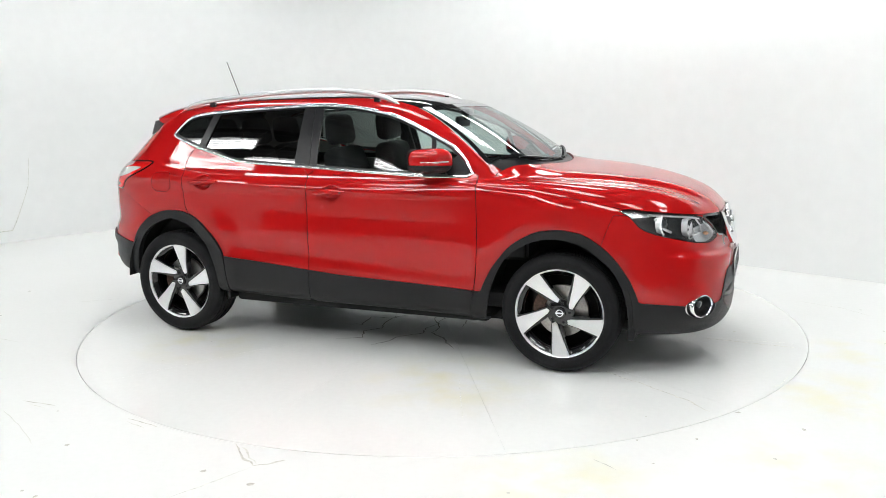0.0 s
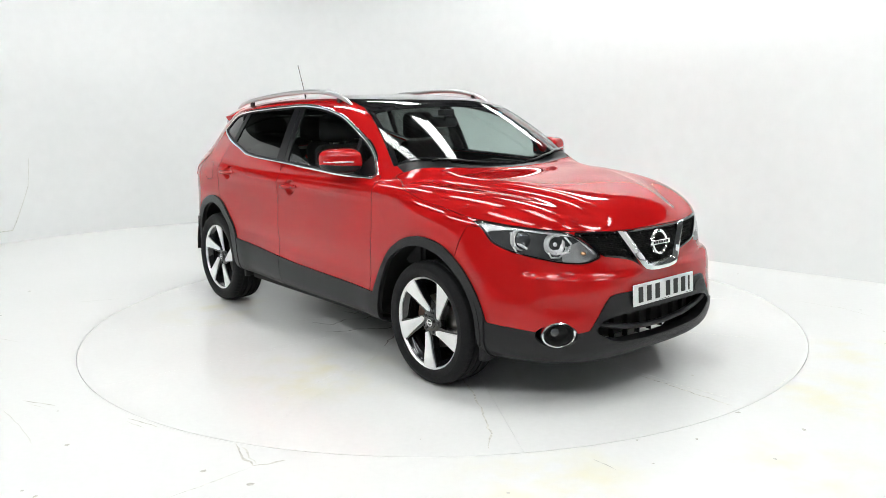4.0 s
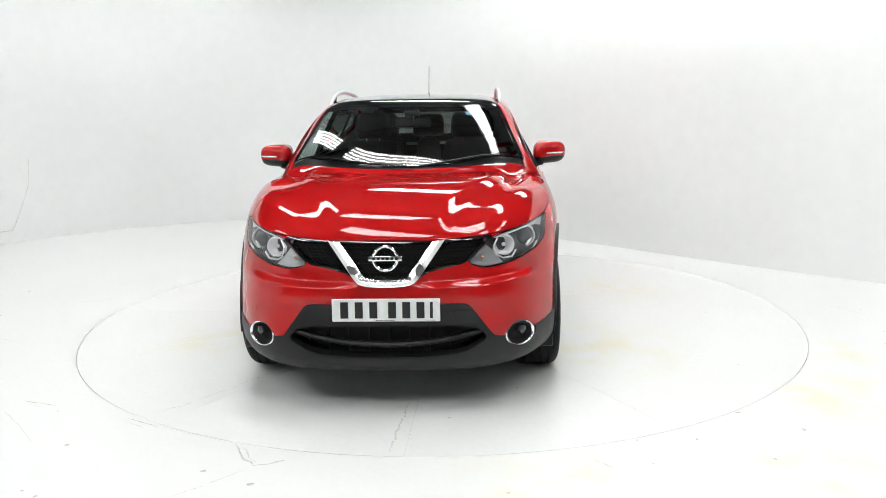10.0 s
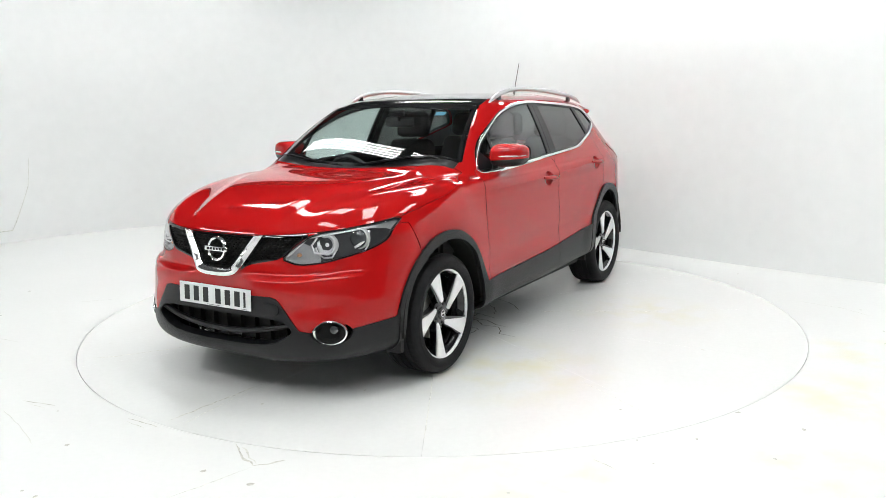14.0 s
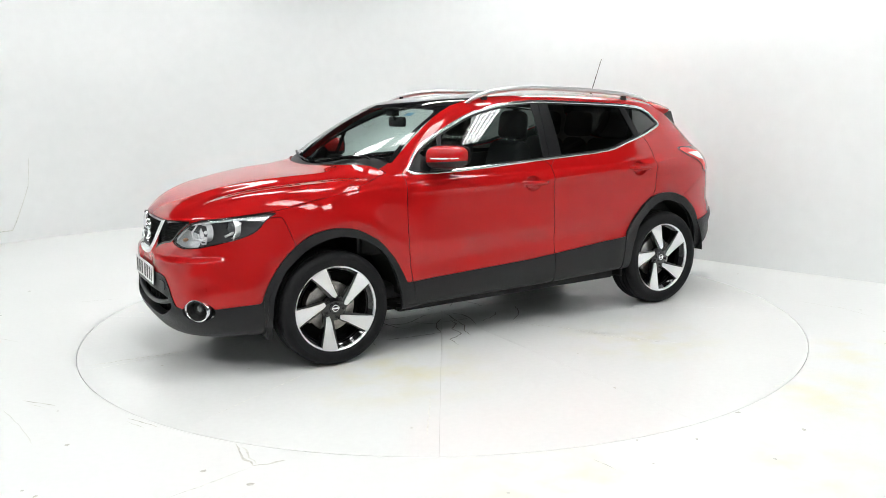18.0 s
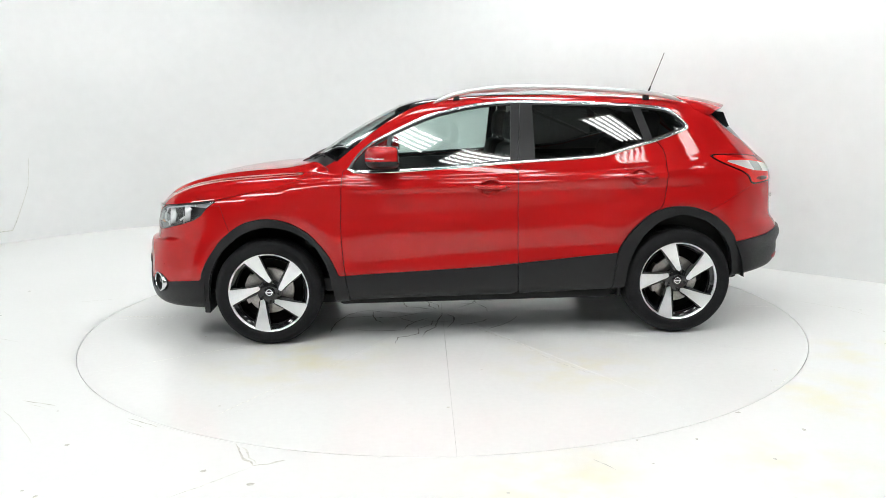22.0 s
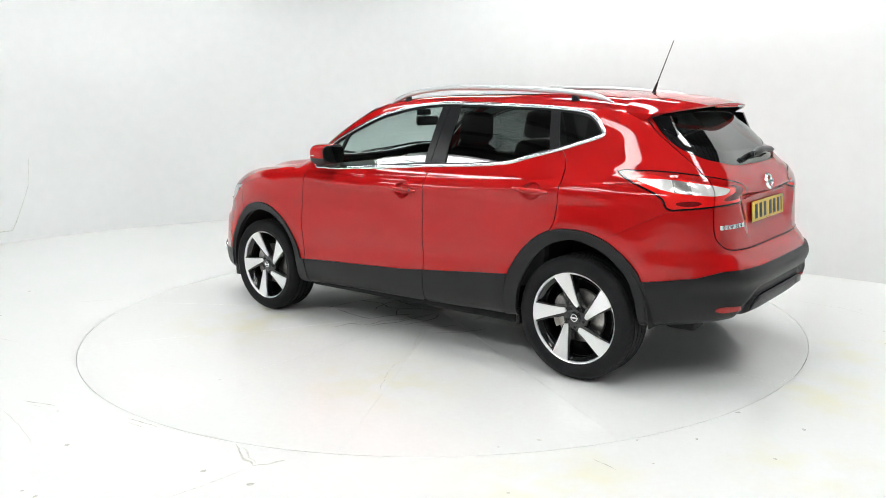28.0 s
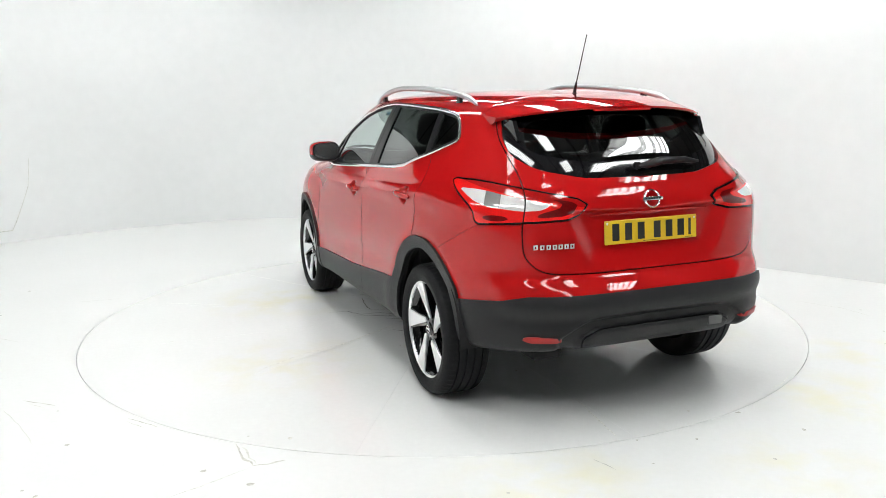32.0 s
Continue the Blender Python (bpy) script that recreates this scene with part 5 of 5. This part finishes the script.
def number_plate(parent, at, tilt, face, material, label):
    """Plate 520 by 111 mm; its writing stands as plain bars."""
    m = Matrix.Translation(at) @ (pose(0, 0, 0, 90 - tilt, 0, 90) if face > 0 else pose(0, 0, 0, 90 - tilt, 0, -90))
    bm = bmesh.new()
    box(bm, -.26, .26, -.0555, .0555, -.004, .002, .003, 1)
    bmesh.ops.transform(bm, matrix=m, verts=bm.verts)
    pl = part("number_plate", bm, material, parent, label)
    for x, w in BARS:
        bm = bmesh.new()
        box(bm, x - w / 2 + .006, x + w / 2 - .006, -.0395, .0395, .0015, .0032)
        bmesh.ops.transform(bm, matrix=m, verts=bm.verts)
        part("plate_bar", bm, INK, pl)
    for x, y in ((-.245, .042), (.245, .042)):
        bm = bmesh.new()
        bmesh.ops.create_uvsphere(bm, u_segments=10, v_segments=6, radius=.006, matrix=m @ Matrix.Translation((x, y, .002)) @ Matrix.Diagonal((1, 1, .4, 1)))
        part("plate_screw", bm, PLATE_WHITE, pl)
    for x0, x1 in ((-.05, .04), (.19, .235)):
        bm = bmesh.new()
        box(bm, x0, x1, -.050, -.048, .0015, .0026)
        bmesh.ops.transform(bm, matrix=m, verts=bm.verts)
        part("small_print", bm, INK, pl)


def build_rear_details(car, S):
    gate = S["tailgate"]
    number_plate(gate, (-2.052, 0, .913), 4, -1, PLATE_YELLOW, "yellow rear number plate with dark bars")
    p, n = on_front(S["full"], 0, 1.056, True)
    badge(gate, p + n * .006, (-1, 0, .25), .046)
    # model name as plain marks
    bm = bmesh.new()
    for k in range(7):
        y = .615 - k * .0275
        p, n = on_front(S["full"], y, .871, True)
        box(bm, p.x - .012, p.x + .002, y - .022, y, .860, .8655)
        box(bm, p.x - .012, p.x + .002, y - .022, y, .8765, .882)
        box(bm, p.x - .012, p.x + .002, y - .0075, y, .8655, .8765)
        box(bm, p.x - .012, p.x + .002, y - .022, y - .0145, .8655, .8765)
    part("name_strip", bm, CHROME, gate, "chrome name strip in plain marks")
    # handle strip over the plate
    bm = bmesh.new()
    pts = []
    for k in range(21):
        y = -.33 + .66 * k / 20
        p, n = on_front(S["full"], y, 1.004, True)
        pts.append((p.x - .004, y, 1.004 - .01 * (y / .33) ** 2))
    tube(bm, pts, .0045, 8)
    part("tailgate_grip", bm, RED, gate, "red grip edge over the plate")
    for s in (1, -1):
        bm = bmesh.new()
        rows = []
        for k in range(11):
            t = k / 10
            y = s * (.505 + .155 * t)
            half = .017 * (1 - .35 * (1 - t)) * min(1, .35 + 4 * min(t, 1 - t))
            ring = []
            for h, o in ((-1, -.004), (-1, .0185), (1, .0185), (1, -.004)):
                p, n = on_front(S["full"], y, .452 + .006 * t + h * half, True)
                ring.append(bm.verts.new((p.x + n.x * o, y + n.y * o, .452 + .006 * t + h * half)))
            rows.append(ring)
        for a, b in zip(rows, rows[1:]):
            for q in range(3):
                bm.faces.new((a[q], a[q + 1], b[q + 1], b[q]))
        bm.faces.new(rows[0])
        bm.faces.new(rows[-1][::-1])
        part("rear_reflector", bm, REFLEX, car, "long red reflector in the bumper")
    # tow eye cover in the insert
    bm = bmesh.new()
    p, n = on_front(S["full"], -.31, .462, True)
    box(bm, p.x - .018, p.x - .006, -.355, -.275, .440, .482, .006, 2)
    part("tow_cover", bm, TOW_GREY, car, "grey tow eye cover")
    # rear wiper
    bm = bmesh.new()
    a, n = on_front(S["full"], -.02, 1.185, True)
    pts = []
    for k in range(9):
        t = k / 8
        y = .02 - .36 * t
        p, nn = on_front(S["full"], y, 1.185 + .015 * math.sin(t * 2.6), True)
        pts.append(p + nn * (.030 + .006 * math.sin(3 * t)))
    tube(bm, pts, [.014, .024, .028, .027, .026, .025, .022, .018, .008], 12, .7)
    w = part("rear_wiper", bm, SATIN, gate, "black rear wiper arm")
    bm = bmesh.new()
    tube(bm, [Vector(pts[0]) + Vector((.012, 0, 0)), Vector(pts[0]) + Vector((-.010, 0, 0))], .018, 14)
    part("wiper_pivot", bm, SATIN, w)
    bm = bmesh.new()
    tube(bm, [p - (p - q) * .0 + Vector((.016, 0, -.012)) for p, q in zip(pts[1:], pts)], .005, 6)
    part("wiper_blade", bm, RUBBER, w)


def build_wipers(car):
    for y0, y1, x0, x1 in ((-.55, .02, 1.060, 1.085), (.10, .62, 1.135, 1.015)):
        bm = bmesh.new()
        pts = []
        for k in range(11):
            t = k / 10
            y = y0 + (y1 - y0) * t
            p = on_top(SHEET_FOR_SCREEN[0], float(cowl_line(y)) - .050 - .012 * math.sin(math.pi * t), y)
            pts.append(p + Vector((.004, 0, .008 + .008 * math.sin(math.pi * t))))
        tube(bm, pts, [.005, .007, .008, .008, .008, .008, .007, .007, .006, .005, .004], 8, .6)
        w = part("wiper", bm, SATIN, car, "black windscreen wiper")
        bm = bmesh.new()
        tube(bm, [p + Vector((-.004, 0, -.008)) for p in pts], .004, 6)
        part("wiper_blade", bm, RUBBER, w)


SHEET_FOR_SCREEN = []


def on_top(full, x, y):
    v = full.v
    d = (v[:, 0] - x) ** 2 + (v[:, 1] - y) ** 2 + np.where(v[:, 2] > .95, 0, 9)
    return Vector(v[int(np.argmin(d)), :3])


def on_screen(y, z):
    v = SHEET_FOR_SCREEN[0].v
    d = (v[:, 1] - y) ** 2 + (v[:, 2] - z) ** 2 + np.where((v[:, 0] > .3) & (v[:, 0] < 1.25) & (np.abs(v[:, 1]) < .75), 0, 9)
    k = int(np.argmin(d))
    return Vector(v[k, :3]), Vector(v[k, 3:])


def seat(car, x, y, w, label, lean=14):
    """Car seat: cushion, backrest and headrest on two posts."""
    bm = bmesh.new()
    box(bm, x - .05, x + .48, y - w, y + w, .42, .60, .06, 4)
    st = part("seat", bm, CLOTH, car, label, 60)
    bm = bmesh.new()
    box(bm, -.07, .07, -w, w, 0, .70, .06, 4)
    bmesh.ops.transform(bm, matrix=Matrix.Translation((x - .02, y, .56)) @ Matrix.Rotation(radians(-lean), 4, "Y"), verts=bm.verts)
    for v in bm.verts:
        k = max(0, (v.co.z - .75) / .5)
        v.co.y = y + (v.co.y - y) * (1 - .26 * k)
    part("backrest", bm, CLOTH, st, "", 60)
    top = Vector((x - .02 - .70 * math.sin(radians(lean)), y, .56 + .70 * math.cos(radians(lean))))
    bm = bmesh.new()
    box(bm, -.055, .055, -.135, .135, 0, .20, .05, 4)
    bmesh.ops.transform(bm, matrix=Matrix.Translation(top + Vector((-.005, 0, .015))) @ Matrix.Rotation(radians(-lean * .5), 4, "Y"), verts=bm.verts)
    for v in bm.verts:
        k = (v.co.z - top.z - .015) / .20
        v.co.y = y + (v.co.y - y) * (1.06 - .16 * k * k)
    part("headrest", bm, CLOTH, st, "", 60)
    for dy in (-.05, .05):
        bm = bmesh.new()
        tube(bm, [top + Vector((.005, dy, -.04)), top + Vector((-.003, dy, .08))], .006, 8)
        part("headrest_post", bm, CHROME, st)


def build_cabin(car):
    for y in (.37, -.37):
        seat(car, -.10, y, .25, "charcoal cloth front seat with headrest")
    for y in (.40, -.40):
        seat(car, -.95, y, .26, "charcoal cloth rear seat with headrest", 20)
    seat(car, -.95, 0, .13, "charcoal middle rear seat", 20)
    bm = bmesh.new()
    sec = [(1.10, 1.075), (1.00, 1.085), (.80, 1.075), (.66, 1.045), (.60, .99), (.60, .86), (.68, .75), (.9, .6), (1.1, .6)]
    a = [bm.verts.new((x, .74 - .05 * (x - .6), z)) for x, z in sec]
    b = [bm.verts.new((x, -.74 + .05 * (x - .6), z)) for x, z in sec]
    bm.faces.new(a)
    bm.faces.new(b[::-1])
    for i in range(len(a)):
        j = (i + 1) % len(a)
        bm.faces.new((a[j], a[i], b[i], b[j]))
    bmesh.ops.bevel(bm, geom=bm.edges[:], offset=.02, segments=3, affect="EDGES")
    dash = part("dashboard", bm, TRIM_IN, car, "dark grey dashboard", 60)
    bm = bmesh.new()
    box(bm, .66, .86, -.55, -.19, 1.04, 1.125, .035, 3)
    part("instrument_hood", bm, TRIM_IN, dash)
    # steering wheel on the car's right
    tilt = Matrix.Translation((.50, -.37, .985)) @ Matrix.Rotation(radians(-66), 4, "Y")
    bm = bmesh.new()
    pts = [(.185 * math.cos(2 * math.pi * k / 40), .185 * math.sin(2 * math.pi * k / 40), 0) for k in range(41)]
    tube(bm, pts, .016, 10, caps=False)
    bmesh.ops.transform(bm, matrix=tilt, verts=bm.verts)
    wh = part("steering_wheel", bm, TRIM_IN, car, "dark three-spoke steering wheel")
    bm = bmesh.new()
    box(bm, -.06, .06, -.07, .07, -.05, .0, .02, 2)
    box(bm, -.02, .02, -.18, .18, -.03, -.012, .006, 1)
    box(bm, -.18, 0, -.02, .02, -.03, -.012, .006, 1)
    bmesh.ops.transform(bm, matrix=tilt, verts=bm.verts)
    part("wheel_boss", bm, TRIM_IN, wh)
    bm = bmesh.new()
    box(bm, .42, .45, -.12, .12, 1.355, 1.425, .02, 3)
    im = part("inside_mirror", bm, SATIN, car, "black inside mirror at the windscreen top")
    bm = bmesh.new()
    tube(bm, [(.45, 0, 1.40), (.47, 0, 1.455)], .010, 8)
    box(bm, .44, .50, -.05, .05, 1.43, 1.475, .01, 2)
    part("mirror_stem", bm, SATIN, im)
    bm = bmesh.new()
    box(bm, -1.55, 1.0, -.70, .70, .30, .40, .03, 2)
    box(bm, -.10, .70, -.12, .12, .40, .66, .04, 3)
    part("cabin_floor", bm, TRIM_IN, car, "dark cabin floor with centre console")
    bm = bmesh.new()
    box(bm, -1.90, -1.25, -.62, .62, .40, .98, .03, 2)
    part("load_cover", bm, TRIM_IN, car, "dark load bay cover")
    for s in (1, -1):
        for x0, x1 in ((-.22, .72), (-1.10, -.34)):
            bm = bmesh.new()
            slab(bm, rounded([(x0, .45), (x1, .45), (x1, 1.075), (x0, 1.10)], 2), .05, lambda u, v, w: Vector((u, s * (.755 + w - .0 * v), v)))
            dc = part("door_card", bm, TRIM_IN, car, "dark door trim panel")
            bm = bmesh.new()
            tube(bm, [(x0 + .1, s * .748, .93), (x0 + .3, s * .735, .945), (x1 - .15, s * .745, .985)], .018, 8)
            part("arm_rest", bm, SILVER, dc, "silver grip strip")


STICKER_BLUE = mat("sticker_blue", (.10, .30, .45), .4)


def build_sticker(car):
    bm = bmesh.new()
    p, n = on_screen(.40, 1.462)
    q = n.to_track_quat("Z", "Y").to_matrix().to_4x4()
    box(bm, -.035, .035, -.022, .022, -.001, .001)
    bmesh.ops.transform(bm, matrix=Matrix.Translation(p - n * .016) @ q, verts=bm.verts)
    part("screen_sticker", bm, STICKER_BLUE, car, "small pale blue sticker inside the windscreen")


def build_car():
    car = new("car")
    tagged(car, "glossy red five-door crossover car on a turntable", "car")
    S = build_body(car)
    SHEET_FOR_SCREEN.append(S["full"])
    build_windows(car, S)
    build_headlamps(car, S)
    build_tails(car, S)
    build_grille(car, S)
    build_low_front(car, S)
    number_plate(car, (2.217, 0, .544), 3, 1, PLATE_WHITE, "white front number plate with dark bars")
    build_rear_details(car, S)
    for x, s, z, ph in ((1.324, 1, .341, 114), (1.324, -1, .341, 129), (-1.324, 1, .347, 107), (-1.324, -1, .347, 84)):
        build_wheel(car, x, s, z, ph, "gloss black five-spoke alloy wheel with bright faces")
    build_arches(car)
    for s in (1, -1):
        build_mirror(car, s)
    build_handles(S)
    build_rails(car)
    build_spoiler(S)
    build_antenna(car)
    build_wipers(car)
    build_cabin(car)
    build_sticker(car)
    return car


car = build_car()


# ---- marks on floor, table and wall ----
def strip_mesh(name, pts, width, material, parent, label="", up=.0012, jitter=.4, seed=1):
    """A thin irregular mark lying on a level surface along points."""
    rnd = random.Random(seed)
    path = []
    for a, b in zip(pts, pts[1:]):
        n = max(2, int(math.dist(a, b) / .03))
        for k in range(n):
            t = k / n
            path.append((a[0] + (b[0] - a[0]) * t + rnd.gauss(0, width * jitter), a[1] + (b[1] - a[1]) * t + rnd.gauss(0, width * jitter)))
    path.append(pts[-1])
    verts, faces = [], []
    m = len(path)
    for k, (x, y) in enumerate(path):
        a, b = path[max(k - 1, 0)], path[min(k + 1, m - 1)]
        tx, ty = b[0] - a[0], b[1] - a[1]
        q = math.hypot(tx, ty) or 1
        w = width * .5 * rnd.uniform(.45, 1.2) * min(1, .25 + 6 * min(k, m - 1 - k) / m)
        verts += [(x - ty / q * w, y + tx / q * w, up), (x + ty / q * w, y - tx / q * w, up)]
    for k in range(m - 1):
        faces.append((2 * k, 2 * k + 1, 2 * k + 3, 2 * k + 2))
    return link_mesh(name, verts, faces, material, parent, label)


FAINT_MAT = mat("faint_scuff", (.69, .69, .65), .7, grain=.2, grain_scale=50)
CHIP_MAT = mat("paint_chip", (.56, .55, .51), .8, grain=.3, grain_scale=90)


def floor_marks():
    for k, (pts, w, m) in enumerate((
            ([(-2.23, -1.69), (-2.12, -1.73), (-2.02, -1.77)], .008, CRACK_MAT), ([(-2.17, -1.74), (-2.06, -1.80)], .006, FAINT_MAT),
            ([(-2.26, -1.82), (-2.07, -2.03), (-1.89, -2.26)], .005, FAINT_MAT),
            ([(-1.57, -1.96), (-1.47, -2.02), (-1.38, -2.08)], .007, CRACK_MAT), ([(-1.56, -2.00), (-1.44, -2.09)], .006, FAINT_MAT),
            ([(-.95, -2.31), (-.90, -2.41), (-.82, -2.52)], .014, CRACK_MAT), ([(-.91, -2.33), (-.85, -2.44), (-.81, -2.50)], .010, FAINT_MAT),
            ([(-.82, -2.52), (-.76, -2.50), (-.69, -2.47)], .012, CRACK_MAT), ([(-.82, -2.53), (-.95, -2.66), (-1.09, -2.79)], .006, FAINT_MAT),
            ([(.64, -2.52), (.71, -2.62)], .006, CRACK_MAT), ([(1.90, -1.53), (1.80, -1.66), (1.74, -1.70)], .008, FAINT_MAT),
            ([(2.20, -1.98), (2.32, -1.80), (2.42, -1.70)], .006, FAINT_MAT), ([(-2.6, .6), (-2.9, .5)], .006, FAINT_MAT),
            ([(2.7, .1), (2.9, -.1), (3.0, -.35)], .006, FAINT_MAT), ([(-3.2, -.4), (-2.8, -.6)], .006, FAINT_MAT))):
        strip_mesh("scuff", pts, w, m, floor_sheet, seed=k + 3)
    rnd = random.Random(8)
    spots = [(1.44, -2.03), (1.14, -2.33), (.87, -2.33), (.88, -2.57), (1.66, -2.25), (-1.73, -2.27), (-1.63, -2.76)]
    spots += [(r * math.cos(a), r * math.sin(a)) for r, a in ((rnd.uniform(2.6, 4.2), rnd.uniform(0, 6.28)) for _ in range(26))]
    for x, y in spots:
        if y > 2.2:
            continue
        s = rnd.uniform(.006, .016)
        pts = [(x + s * rnd.uniform(.5, 1.3) * math.cos(a), y + s * rnd.uniform(.5, 1.3) * math.sin(a), .0012) for a in (.2, 1.1, 2.2, 3.2, 4.3, 5.4)]
        link_mesh("paint_chip", pts, [tuple(range(6))], CHIP_MAT, floor_sheet)


def table_marks():
    rnd = random.Random(21)
    # star of cracks round the middle
    for k in range(11):
        a = rnd.uniform(0, 6.28)
        r0, r1 = rnd.uniform(.05, .25), rnd.uniform(.45, 1.0)
        pts, r, b = [], r0, a
        while r < r1:
            pts.append((r * math.cos(b), r * math.sin(b)))
            r += .12
            b += rnd.gauss(0, .16)
        strip_mesh("crack", pts, .009, STAR_MAT, table, up=.0016, seed=40 + k)
    for k in range(6):
        a, r = rnd.uniform(0, 6.28), rnd.uniform(.25, .6)
        pts = [(r * math.cos(a + d), r * math.sin(a + d)) for d in (0, .25, .5, .7)]
        strip_mesh("crack", pts, .008, STAR_MAT, table, up=.0016, seed=70 + k)
    for k, (pts, w) in enumerate((
            ([(1.98, -1.37), (1.86, -1.24), (1.60, -1.07), (1.42, -.96), (1.1, -.8)], .010), ([(1.80, -.08), (2.10, -.10), (2.42, -.12)], .010),
            ([(1.86, -.06), (2.05, -.06), (2.40, -.02)], .006), ([(-.12, .35), (-.45, .83), (-.59, 1.19), (-.8, 1.5)], .010),
            ([(-1.92, .04), (-2.42, .13)], .008), ([(1.29, .71), (1.98, 1.09)], .006), ([(.94, 1.45), (1.21, 1.89)], .007), ([(.88, -1.89), (.64, -1.32)], .006))):
        strip_mesh("crack", pts, w, CRACK_MAT if w > .009 else FAINT_MAT, table, up=.0016, seed=90 + k)
    for k in range(22):
        r, a = rnd.uniform(.8, 2.4), rnd.uniform(0, 6.28)
        x, y, s = r * math.cos(a), r * math.sin(a), rnd.uniform(.005, .012)
        pts = [(x + s * rnd.uniform(.5, 1.3) * math.cos(b), y + s * rnd.uniform(.5, 1.3) * math.sin(b), .0016) for b in (.2, 1.1, 2.2, 3.2, 4.3, 5.4)]
        link_mesh("paint_chip", pts, [tuple(range(6))], CHIP_MAT, table)


floor_marks()
table_marks()


def wall_crack():
    pts = [(-4.829, 3.728, .968), (-4.848, 3.708, .74), (-4.857, 3.699, .639), (-4.911, 3.644, .445), (-4.979, 3.573, .222), (-5.011, 3.541, .14), (-5.067, 3.473, .139), (-5.12, 3.39, .14)]
    n = Vector((.70, -.71, 0)) * .012
    bm = bmesh.new()
    tube(bm, [Vector(p) + n for p in pts], [.002, .003, .004, .004, .005, .006, .006, .005], 6)
    part("wall_crack", bm, FAINT_MAT, studio_wall, "open joint in the wall panels")


wall_crack()


def motions():
    """The table turns at a steady rate and carries the car."""
    turn_rows, car_rows = [], []
    for k in range(33):
        t = 1.0 * k
        deg = TURN_START + TURN_RATE * t
        turn_rows.append((t, pose(0, 0, 0, 0, 0, deg)))
        car_rows.append((t, pose(0, 0, 0, 0, 0, deg) @ Matrix.Translation(CAR_ON_TABLE)))
    walk(table, turn_rows)
    walk(car, car_rows)


motions()
